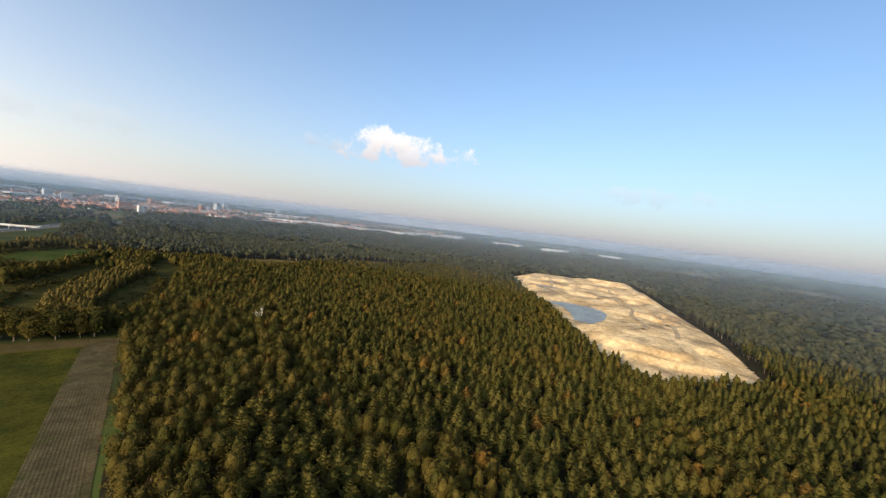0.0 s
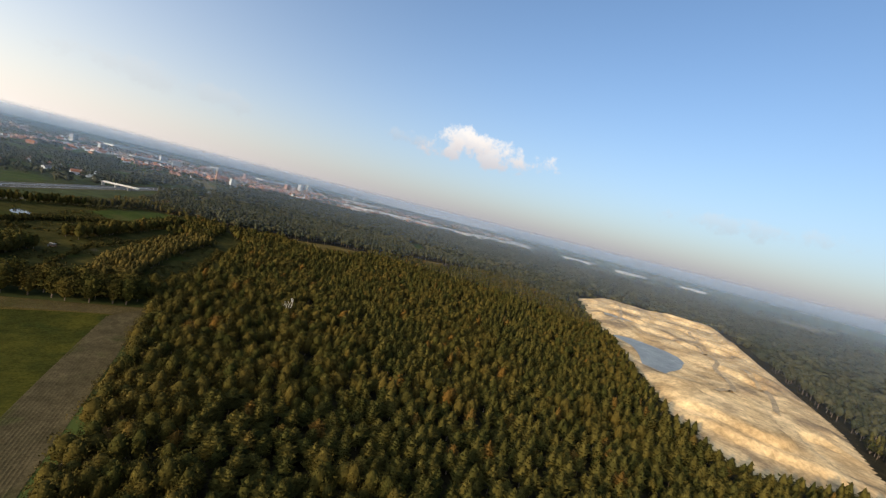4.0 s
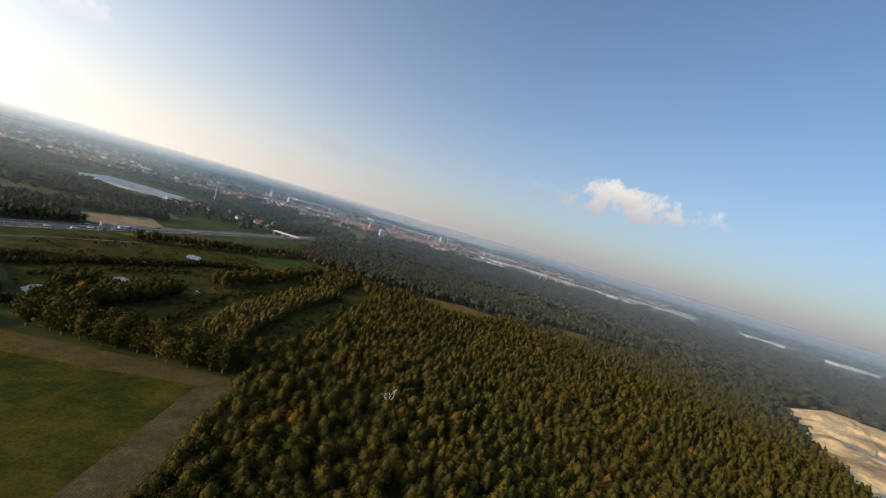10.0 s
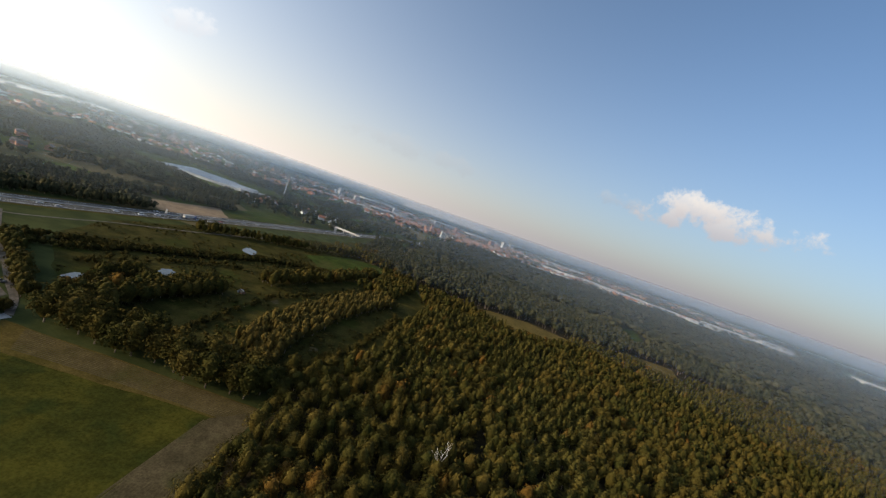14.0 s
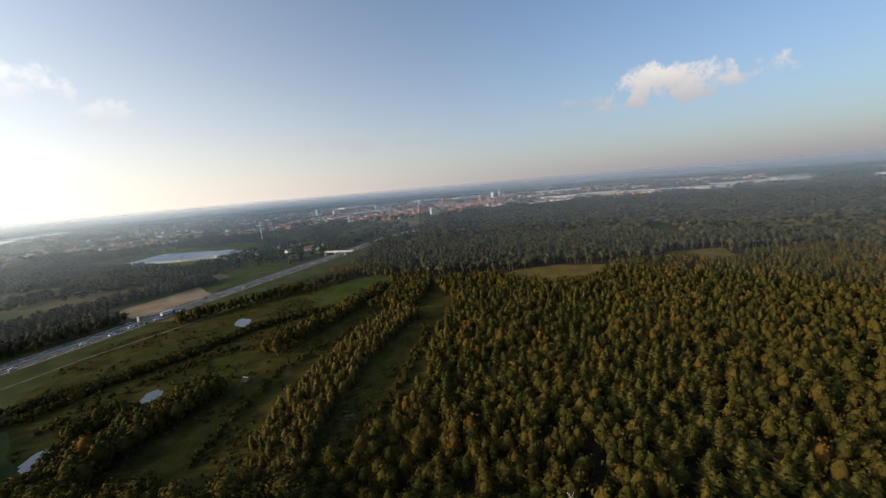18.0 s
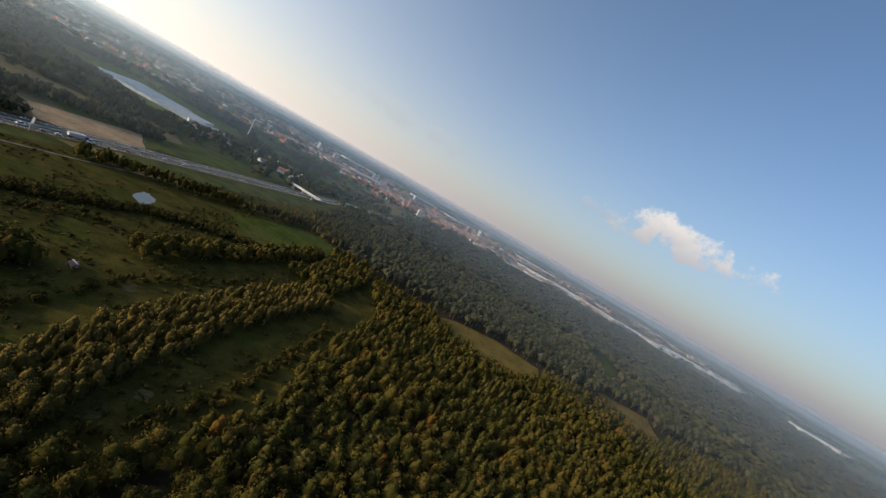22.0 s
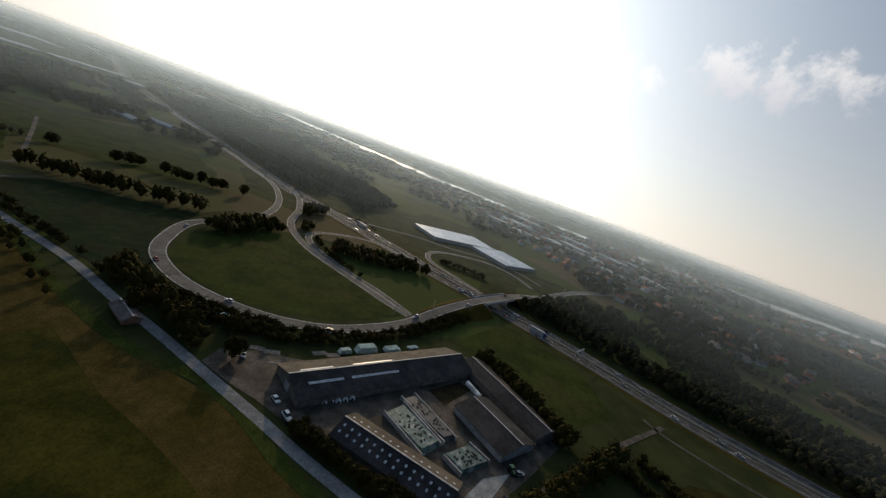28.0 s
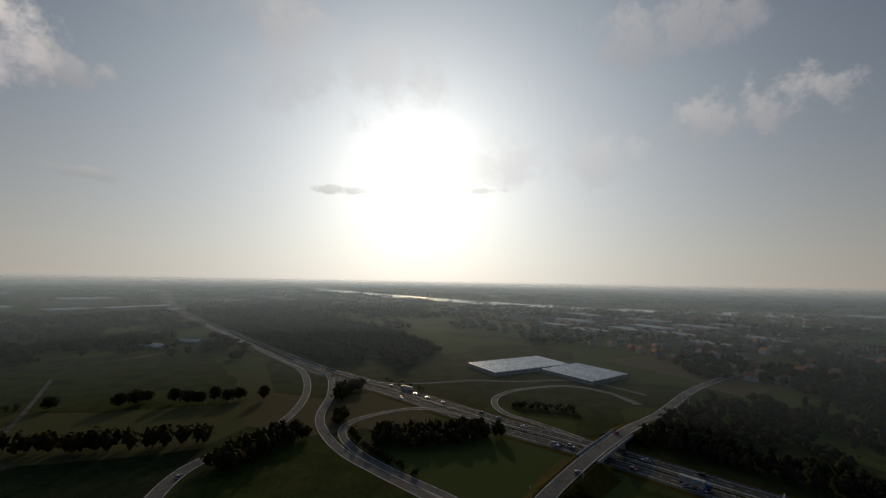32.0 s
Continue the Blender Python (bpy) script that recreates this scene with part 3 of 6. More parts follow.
for k in range(15):
    row = spline([(-64.5 + .85 * k, 148.5 + k * .9), (-67.2 + 1.0 * k, 94), (-68.8 + 1.0 * k, 50), (-70.3 + 1.05 * k, 5), (-74 + 1.05 * k, -118)], 6)
    for side in (-1, 1):
        v, f = ribbon([Vector((p[0], p[1], 0)) for p in row], 0 if side > 0 else -.34, .34 if side > 0 else 0, .12)
        for i, q in enumerate(v):
            if (i % 2 == 0) == (side > 0):
                q.z += .03
        faces += [tuple(len(verts) + i for i in g) for g in f]
        verts += v
tagged(part("furrow", mesh_of("furrow", verts, faces, [STUBBLE]), None, strip), kind="stuff")
verts, faces = [], []
for k in range(13):
    row = spline([(-52 - .3 * k, 163.8 - .95 * k), (-85, 163.9 - .95 * k), (-118, 163.6 - 1.0 * k), (-150 + .8 * k, 163.2 - 1.1 * k)], 6)
    for side in (-1, 1):
        v, f = ribbon([Vector((p[0], p[1], 0)) for p in row], 0 if side > 0 else -.3, .3 if side > 0 else 0, .10)
        for i, q in enumerate(v):
            if (i % 2 == 0) == (side > 0):
                q.z += .04
        faces += [tuple(len(verts) + i for i in g) for g in f]
        verts += v
tagged(part("furrow", mesh_of("furrow", verts, faces, [STUBBLE]), None, margin), kind="stuff")
BANK = [(-211, -59), (-186, 19), (-180, 55), (-182, 74), (-177, 97), (-167, 120), (-161, 141), (-158, 159)]
v, f = ribbon([Vector((p[0], p[1], 0)) for p in spline(BANK, 6)], -2.4, 2.2, .13)
tagged(new("ditch_bank", mesh_of("ditch_bank", v, f, [LUSH])), "dark green grassy ditch bank along the road", "verge", kind="structure")
area("field", FIELD, 0.12, MEADOW, "mown green grass field beside the forest", "field", 1.5)
area("meadow", MEADOW_N, 0.10, LUSH, "dark green meadow behind the moor hedges", "field", 3)
area("clearing", CLEARING, 0.10, DRY, "yellowish grass clearing in the forest", "field", 4)
area("clearing", CLEARING_2, 0.10, LUSH, "narrow green clearing in the forest", "field", 3)
area("clearing", CLEARING_3, 0.10, DRY, "small yellowish clearing in the forest", "field", 3)
area("pasture", PASTURE, 0.08, LUSH, "green pasture between farm and motorway", "field", 1)
area("loop_meadow", BIG_LOOP_MEADOW, 0.08, LUSH, "green grass inside the curved slip road", "field", 1)
area("ploughed_field", [(-351, 464), (-320, 558), (-266, 497), (-296, 446), (-309, 432)], 0.09, PLOUGH, "bare brown ploughed field beside the motorway", "field", 3)
area("grass_field", [(-318, 564), (-289, 724), (-246, 647), (-263, 504)], 0.08, LUSH, "olive green field beside the motorway", "field", 3)
area("bright_field", [(-752, 840), (-625, 811), (-584, 923), (-426, 885), (-376, 951), (-516, 1041), (-718, 970)], 0.060, LUSH, "bright green fields round the glasshouses", "field", 4)
area("tan_field", [(-310, 1066), (-204, 1208), (-161, 1189), (-183, 1108)], 0.065, STUBBLE, "tan stubble field before the town", "field", 4)
area("west_field", [(-396, -115), (-457, -165), (-558, -322), (-535, -354), (-374, -394), (-323, -251), (-348, -186)], 0.075, LUSH, "wide pasture beyond the slip road", "field", 4)
area("south_field", [(-236, -176), (-280, -182), (-350, -287), (-384, -521), (-279, -578), (-226, -327)], 0.055, LUSH, "dark green pasture with a farm track", "field", 4)
area("crop_field", [(-236, -121), (-253, -135), (-277, -133), (-298, -98), (-327, -60), (-312, -56), (-275, -42), (-252, -20), (-240, 8), (-238, 30), (-226, 27), (-216, 21), (-213, -1), (-220, -43), (-226, -87)], 0.095, DARKCROP, "dark green root crop beside the curved road", "field", 1)

# ---- sand pit ----
nx, ny = 170, 150
gx, gy = np.meshgrid(np.linspace(215, 770, nx), np.linspace(-60, 430, ny), indexing="ij")
keep = inside(gx.ravel(), gy.ravel(), SANDPIT).reshape(nx, ny)
_, edge = near_line(gx.ravel(), gy.ravel(), SANDPIT + SANDPIT[:1], 1)
edge = edge.reshape(nx, ny)
verts, faces, ids = [], [], {}
POOL = [(385, 205), (412, 196), (430, 150), (408, 128), (372, 112), (335, 104), (330, 122), (362, 150), (380, 172)]
_, pool_d = near_line(gx.ravel(), gy.ravel(), [(405, 180), (395, 135), (352, 122)], 1)
pool_d = pool_d.reshape(nx, ny)
for i in range(nx):
    for j in range(ny):
        if keep[i, j]:
            x, y = gx[i, j], gy[i, j]
            lift = 1.1 * noise.noise((x * .007, y * .007, 3)) + 0.5 * noise.noise((x * .022, y * .022, 6)) + (x - 480) * .0016
            bank = 3.5 * math.floor(lift * 3 + 1.2) + 3.5 * min(1, ((lift * 3 + 1.2) % 1) * 6) + 1.2 * abs(noise.noise((x * .045, y * .045, 9))) + .7 * noise.noise((x * .13, y * .13, 2))
            h = 0.15 + max(0, bank) * min(1, edge[i, j] / 25) * min(1, max(0, pool_d[i, j] - 24) / 30)
            ids[i, j] = len(verts)
            verts.append((x, y, h))
for i in range(nx - 1):
    for j in range(ny - 1):
        c = [(i, j), (i + 1, j), (i + 1, j + 1), (i, j + 1)]
        if all(q in ids for q in c):
            faces.append([ids[q] for q in c])
verts_pit = list(verts)
tagged(new("sand_pit", mesh_of("sand_pit", verts, faces, [SAND], smooth=True)), "open quarry of pale ochre sand with banks", "sand pit", kind="structure")
area("pit_water", [(x, y) for x, y in POOL], 0.35, PITWATER, "milky grey pool in the sand quarry", "water", 2)

for outline, label in (([(470, 300), (500, 290), (508, 262), (480, 268)], "narrow grey pool below the sand bank"), ([(300, 40), (330, 60), (352, 88), (330, 92), (296, 62)], "shallow pool at the foot of the quarry")):
    area("pit_water", [(q[0], q[1]) for q in spline(outline, 4, True)], 4.2 if outline[0][0] > 400 else 0.9, PITWATER, label, "water", 2)
for k, pts in enumerate(([(470, 240), (500, 200), (540, 190), (590, 230)], [(330, 60), (380, 70), (430, 110), (470, 130), (520, 180)], [(360, 30), (420, 60), (480, 110)], [(440, 250), (500, 280), (560, 330), (610, 380)])):
    v, f = ribbon([Vector((p[0], p[1], 0)) for p in spline(pts, 8)], -2.2, 2.2, 0)
    for q in v:
        i, j = int(round((q.x - 215) / (555 / 169))), int(round((q.y + 60) / (490 / 149)))
        near_z = [verts_pit[ids[a, b]][2] for a in range(i - 2, i + 3) for b in range(j - 2, j + 3) if (a, b) in ids]
        q.z = (max(near_z) if near_z else 0.2) + .15
    tagged(new("haul_track", mesh_of("haul_track", v, f, [WET_SAND])), "dark rutted haul track across the sand", "track", kind="structure")
# spoil heap beyond the pit
verts, faces = [], []
for i in range(9):
    for j in range(20):
        a, r = j / 20 * math.tau, i / 8
        verts.append((812 + 46 * r * math.cos(a), 430 + 26 * r * math.sin(a), 9 * (1 - r) ** 1.3 * (1 + .2 * noise.noise((i * .7, j * .5, 1)))))
for i in range(8):
    for j in range(20):
        a, b = i * 20 + j, i * 20 + (j + 1) % 20
        faces.append((a, b, b + 20, a + 20))
tagged(new("sand_heap", mesh_of("sand_heap", verts, faces, [SAND], smooth=True)), "pale conical spoil heap beyond the quarry", "sand heap")

# ---- roads ----
road_lines = {}


def road(name, points, width, mat, label, z=0.16, bumps=(), edge_lines=True):
    line = spline(points, 8)
    line = heights(line, bumps)
    v, f = ribbon(line, -width / 2, width / 2, z, 0.5 if bumps else 0.0)
    ob = tagged(new(name, mesh_of(name, v, f, [mat])), label, "road", kind="structure")
    road_lines[name] = [(p[0], p[1]) for p in line]
    if edge_lines:
        for side in (-1, 1):
            o = side * (width / 2 - 0.5)
            v, f = ribbon(line, o - 0.12, o + 0.12, z + 0.02)
            part("edge_line", mesh_of("edge_line", v, f, [PAINT]), None, ob)
    return line


mw = spline(MOTORWAY, 8)
v, f = ribbon([Vector((p[0], p[1], 0)) for p in mw], -19, 19, 0.08)
tagged(new("verge", mesh_of("verge", v, f, [GRASS])), "grass verge of the motorway", "verge", kind="structure")
for side, name in ((-1, "motorway_northbound"), (1, "motorway_southbound")):
    line = [Vector((p[0], p[1], 0)) for p in mw]
    v, f = ribbon(line, side * 8.6 - 6.2, side * 8.6 + 6.2, 0.16)
    ob = tagged(new(name, mesh_of(name, v, f, [ASPHALT])), "grey asphalt motorway carriageway with two lanes", "road", kind="structure")
    for off in (-5.3, 2.9):
        v, f = ribbon(line, side * (8.6 + off) - 0.13, side * (8.6 + off) + 0.13, 0.19)
        part("edge_line", mesh_of("edge_line", v, f, [PAINT]), None, ob)
    verts, faces = [], []
    length = 0.0
    for a, b in zip(line[:-1], line[1:]):
        d = (b - a)
        if d.length < 0.1 or abs(a.y - 200) > 900:
            continue
        t = d.normalized()
        s = Vector((t.y, -t.x, 0))
        k = 0.0
        while k < d.length - 3:
            c = a + t * k + s * side * (8.6 - 1.2) + Vector((0, 0, 0.19))
            i = len(verts)
            verts += [c - s * .1, c + s * .1, c + s * .1 + t * 3, c - s * .1 + t * 3]
            faces.append((i, i + 1, i + 2, i + 3))
            k += 12
    dash = part("lane_dashes", mesh_of("lane_dashes", verts, faces, [PAINT]), None, ob)
    tagged(dash, kind="stuff")
road_lines["motorway"] = [(p[0], p[1]) for p in mw]
for off in (-1.2, 1.2):
    v, f = ribbon([Vector((p[0], p[1], 0)) for p in mw[20:110]], off - 0.15, off + 0.15, 0.85, 0.35)
    rail = tagged(new("guard_rail", mesh_of("guard_rail", v, f, [STEEL])), "steel guard rail along the motorway median", "guard rail", kind="structure")
    verts, faces = [], []
    for p in mw[20:110]:
        i = len(verts)
        for dz in (0.08, 0.8):
            verts += [(p[0] + off - .08, p[1] - .08, dz), (p[0] + off + .08, p[1] - .08, dz), (p[0] + off + .08, p[1] + .08, dz), (p[0] + off - .08, p[1] + .08, dz)]
        faces += [(i, i + 1, i + 5, i + 4), (i + 1, i + 2, i + 6, i + 5), (i + 2, i + 3, i + 7, i + 6), (i + 3, i, i + 4, i + 7)]
    part("rail_posts", mesh_of("rail_posts", verts, faces, [STEEL]), None, rail)
cross = road("overpass_road", CROSSROAD, 8.6, OLD_ASPHALT, "worn grey road curving over the motorway", 0.2, OVER)
road("slip_road_west", EXIT_WEST, 7.0, OLD_ASPHALT, "grey slip road joining the motorway", 0.18)
road("slip_road_outer", RAMP_B, 7.0, OLD_ASPHALT, "grey slip road climbing to the junction", 0.19)
road("slip_road_loop", LOOP_C, 6.0, OLD_ASPHALT, "tight looping slip road", 0.21)
road("slip_road_east", LOOP_E, 6.0, OLD_ASPHALT, "looping slip road beyond the motorway", 0.19)
road("side_road", SIDE_ROAD, 5.0, OLD_ASPHALT, "narrow side road past the glasshouse", 0.17, edge_lines=False)
road("farm_road", FARM_ROAD, 4.6, GREYROAD, "grey concrete farm road along the field", 0.2, edge_lines=False)
road("farm_track", TRACK, 3.0, YARD, "sandy track between the trees", 0.17, edge_lines=False)
road("west_track", WEST_TRACK, 3.0, YARD, "sandy track to the copse", 0.17, edge_lines=False)
road("pasture_track", PASTURE_TRACK, 3.0, YARD, "sandy farm track between the pastures", 0.17, edge_lines=False)
road("service_path", SERVICE_PATH, 2.5, YARD, "narrow pale path beside the motorway", 0.17, edge_lines=False)
v, f = ribbon([Vector((q[0], q[1], 0)) for q in spline(RIVER_LINE, 8)], -95, 95, 0.3)
tagged(new("river", mesh_of("river", v, f, [RIVER])), "wide river glinting towards the sun", "river", kind="structure")

# embankments that carry the crossing road
verts, faces = [], []
for i, q in enumerate(cross):
    d = cross[min(i + 1, len(cross) - 1)] - cross[max(i - 1, 0)]
    s = Vector((d.y, -d.x, 0)).normalized()
    z = q.z - 0.15
    verts += [q + s * (-6 - z * 1.8) - Vector((0, 0, q.z + .1)), Vector((q.x, q.y, z)) - s * 6, Vector((q.x, q.y, z)) + s * 6, q + s * (6 + z * 1.8) - Vector((0, 0, q.z + .1))]
for i in range(len(cross) - 1):
    gap = any(math.hypot(c.x + 397, c.y - 166) < 24 for c in (cross[i], cross[i + 1]))
    if not gap and max(cross[i].z, cross[i + 1].z) > 0.05:
        a, b = i * 4, i * 4 + 4
        faces += [(a + k, a + k + 1, b + k + 1, b + k) for k in range(3)]
tagged(new("embankment", mesh_of("embankment", verts, faces, [GRASS])), "grassy embankment carrying the crossing road", "embankment", kind="structure")
bridge = tagged(empty("road_bridge", -397, 166, 0, -26), "concrete road bridge over the motorway", "bridge")
part("deck", box(bmesh.new(), -27, 27, -6, 6, 5.4, 6.2), CONCRETE, bridge)
for y in (-6.1, 6.1):
    part("parapet", box(bmesh.new(), -27, 27, y - .15, y + .15, 6.0, 7.3), STEEL, bridge)
for x in (-17, 0, 17):
    part("pier", box(bmesh.new(), x - .5, x + .5, -4.5, 4.5, 0, 5.4), CONCRETE, bridge)
bridge2 = tagged(empty("road_bridge", -188, 724, 0, -18), "slim pale concrete bridge over the motorway", "bridge")
part("deck", box(bmesh.new(), -32, 32, -4, 4, 5.6, 6.6), CONCRETE, bridge2)
for y in (-4.1, 4.1):
    part("parapet", box(bmesh.new(), -32, 32, y - .12, y + .12, 6.4, 7.6), CONCRETE, bridge2)
for x in (-19, 0, 19):
    part("pier", box(bmesh.new(), x - .5, x + .5, -3, 3, 0, 5.6), CONCRETE, bridge2)

# ---- ponds ----
for outline, label in (([(-185, 211), (-191, 217), (-192, 225), (-181, 228), (-172, 223), (-177, 216)], "dark pond among shrubs"),
                       ([(-174, 262), (-179, 273), (-172, 276), (-168, 266)], "small pond in the moor"),
                       ([(-186, 384), (-191, 402), (-179, 397), (-174, 380)], "small pale pool in the moor grass"),
                       ([(-132, 353), (-129, 363), (-123, 362), (-125, 353)], "small pool beside a hedge")):
    area("pond", [(q[0] + 1.5 * noise.noise((q[0] * .4, q[1] * .4, 3)), q[1] + 1.8 * noise.noise((q[0] * .4, q[1] * .4, 8))) for q in spline(outline, 7, True)], 0.14, WATER, label, "pond")
for x, y, r in ((-104, 284, 2.6), (-56, 232, 2.2), (-60, 218, 2.0)):
    area("sand_patch", [(x + r * (1 + .35 * math.sin(3 * a + x)) * math.cos(a), y + 1.7 * r * (1 + .3 * math.cos(2 * a + y)) * math.sin(a)) for a in np.arange(0, 6.2, .3)], 0.13, STUBBLE, "bare sandy patch in the moor", "sand")



# ---- trees ----
rng = np.random.default_rng(5)


def whorled(r, h, base, clumps, size, g):
    """Branch whorls of a pine: tiers of drooping, upturned sprays that shorten towards a pointed top."""
    verts, quads = [], []
    tiers, arms, twigs = (7, 8, 3) if clumps > 12 else (5, 6, 2) if clumps > 6 else (3, 5, 1)
    for k in range(tiers):
        s = (k + g.uniform(.1, .6)) / tiers
        z, reach = h * (base + (1 - base) * s * .96), r * (1 - s * s) ** .8 * g.uniform(.8, 1.15) + .10 * r
        for j in range(arms if k < tiers - 1 else max(3, arms - 3)):
            a = (j + (k % 2) * .5 + g.uniform(-.22, .22)) / arms * math.tau
            long = reach * g.uniform(.7, 1.12)
            for w in range(twigs):
                b = a + (w - (twigs - 1) / 2) * .42
                far = long * (1 if w == (twigs - 1) // 2 else .72)
                d, side = np.array([math.cos(b), math.sin(b), 0]), np.array([-math.sin(b), math.cos(b), 0])
                wide = far * (.22 if twigs > 1 else .36) + .1
                up = np.array([0, 0, 1.0])
                i = len(verts)
                foot = d * far * .12 + up * z
                mid = d * far * .62 + up * (z - far * g.uniform(.02, .16))
                tip = d * far + up * (z + far * g.uniform(-.06, .26))
                verts += [foot, mid + side * wide, tip, mid - side * wide * g.uniform(.7, 1.1)]
                quads.append((i, i + 1, i + 2, i + 3))
                if twigs > 1 and w == (twigs - 1) // 2:
                    i = len(verts)
                    verts += [foot - up * far * .05, mid + up * wide * .7, tip, mid - up * wide * .9]
                    quads.append((i, i + 1, i + 2, i + 3))
    for a in range(3):
        d = np.array([math.cos(a * 1.05), math.sin(a * 1.05), 0]) * r * .22
        i = len(verts)
        verts += [np.array([0, 0, h * .86]) - d, np.array([0, 0, h * .8]), np.array([0, 0, h * .86]) + d, np.array([0, 0, h])]
        quads.append((i, i + 1, i + 2, i + 3))
    return verts, quads


def crown_points(kind, r, h, clumps, per, size, seed):
    """Leaf sprays of one crown: quads gathered in clumps, with gaps between; and a ragged inner core."""
    g = np.random.default_rng(seed)
    verts, quads = [], []
    base = {"pine": 0.32, "oak": 0.28, "willow": 0.15, "shrub": 0.08, "spruce": 0.2, "bushy": 0.07}[kind]
    mid, half = h * (base + 1) / 2, h * (1 - base) / 2
    for c in range(clumps):
        if kind == "spruce":
            s = (c + 0.5) / clumps
            rr, z = r * (1 - s) ** 0.8, h * (base + (1 - base) * s)
            a = c * 2.4 + g.uniform(-.3, .3)
            centre = np.array([rr * .75 * math.cos(a), rr * .75 * math.sin(a), z])
            cr = max(0.5, rr * .55)
        else:
            a, u = c * 2.4 + g.uniform(-.4, .4), -0.55 + 1.5 * (c + .5) / clumps
            u = min(0.95, u)
            k = math.sqrt(max(0, 1 - u * u)) * g.uniform(0.55, 0.95)
            centre = np.array([r * k * math.cos(a), r * k * math.sin(a), mid + half * u * g.uniform(.8, 1.0)])
            cr = r * g.uniform(0.32, 0.5)
        for q in range(per):
            n = g.normal(size=3)
            n[2] = n[2] * .8 + .35
            n /= np.linalg.norm(n)
            p = centre + n * cr * g.uniform(.55, 1.0) * np.array([1, 1, .75])
            t = np.cross(n, g.normal(size=3))
            t /= np.linalg.norm(t)
            b = np.cross(n, t)
            s1, s2 = size * g.uniform(.6, 1.2), size * g.uniform(.4, .9)
            i = len(verts)
            verts += [p - t * s1, p - b * s2 * .8 + n * .2 * s1, p + t * s1 * g.uniform(.7, 1.2) - n * .25 * s1, p + b * s2]
            quads.append((i, i + 1, i + 2, i + 3))
    if kind == "pine":
        verts, quads = whorled(r, h, base, clumps, size, g)
    # core
    lat, lon = (4, 6) if clumps > 12 else (3, 6) if clumps > 6 else (2, 4)
    start = len(verts)
    for i in range(lat + 1):
        for j in range(lon):
            u = -1 + 2 * i / lat
            taper = (1 - (u + 1) / 2 * .85) if kind == "spruce" else math.sqrt(max(0.04, 1 - u * u * .9))
            k = r * (.66 if clumps > 12 else .70 if clumps > 6 else .80) * taper * g.uniform(.75, 1.1)
            if kind == "pine":
                k = r * .60 * (1 - ((u + 1) / 2) ** 2 * .9) * g.uniform(.8, 1.15)
            a = (j + .5 * (i % 2)) / lon * math.tau
            verts.append(np.array([k * math.cos(a), k * math.sin(a), mid + half * .82 * u]))
    for i in range(lat):
        for j in range(lon):
            a, b = start + i * lon + j, start + i * lon + (j + 1) % lon
            quads.append((a, b, b + lon, a + lon))
    for ring_start in (start, start + lat * lon):
        quads.append(tuple(ring_start + j % lon for j in (0, 1, 2, 3)))
        if lon == 6:
            quads.append(tuple(ring_start + j for j in (3, 4, 5, 0)))
    tl = len(verts)
    w = max(.12, h * .016)
    for z, k in ((0, 1.3), (h * .75, .35)):
        for a in range(4):
            verts.append(np.array([w * k * math.cos(a * 1.57), w * k * math.sin(a * 1.57), z]))
    bark = [(tl + a, tl + (a + 1) % 4, tl + 4 + (a + 1) % 4, tl + 4 + a) for a in range(4)]
    if clumps <= 4:
        bark = []
    index = np.array([1] * len(quads) + [0] * len(bark))
    return np.array(verts), np.array(quads + bark), index


LEVELS = {0: (24, 17, .33), 1: (9, 8, .62), 2: (5, 3, 1.2), 3: (4, 2, 2.3)}
TEMPLATES = {}


def templates(kind, level):
    """Six crowns of unit height and radius for a kind of tree at one level of detail."""
    if (kind, level) not in TEMPLATES:
        c, p, s = LEVELS[level]
        real = {"pine": (3.4, 12), "oak": (4.6, 15), "willow": (2.6, 11), "shrub": (1.9, 3.4), "spruce": (2.6, 16), "bushy": (4.6, 12)}[kind]
        size = s * {"pine": .85, "oak": 1.25, "willow": .8, "shrub": .65, "spruce": .8, "bushy": 1.2}[kind]
        made = []
        for k in range(6):
            v, q, i = crown_points(kind, real[0], real[1], c, p, size, 100 * level + 7 * k + len(kind))
            made.append((v / np.array([real[0], real[0], real[1]]), q, i))
        TEMPLATES[kind, level] = made
    return TEMPLATES[kind, level]


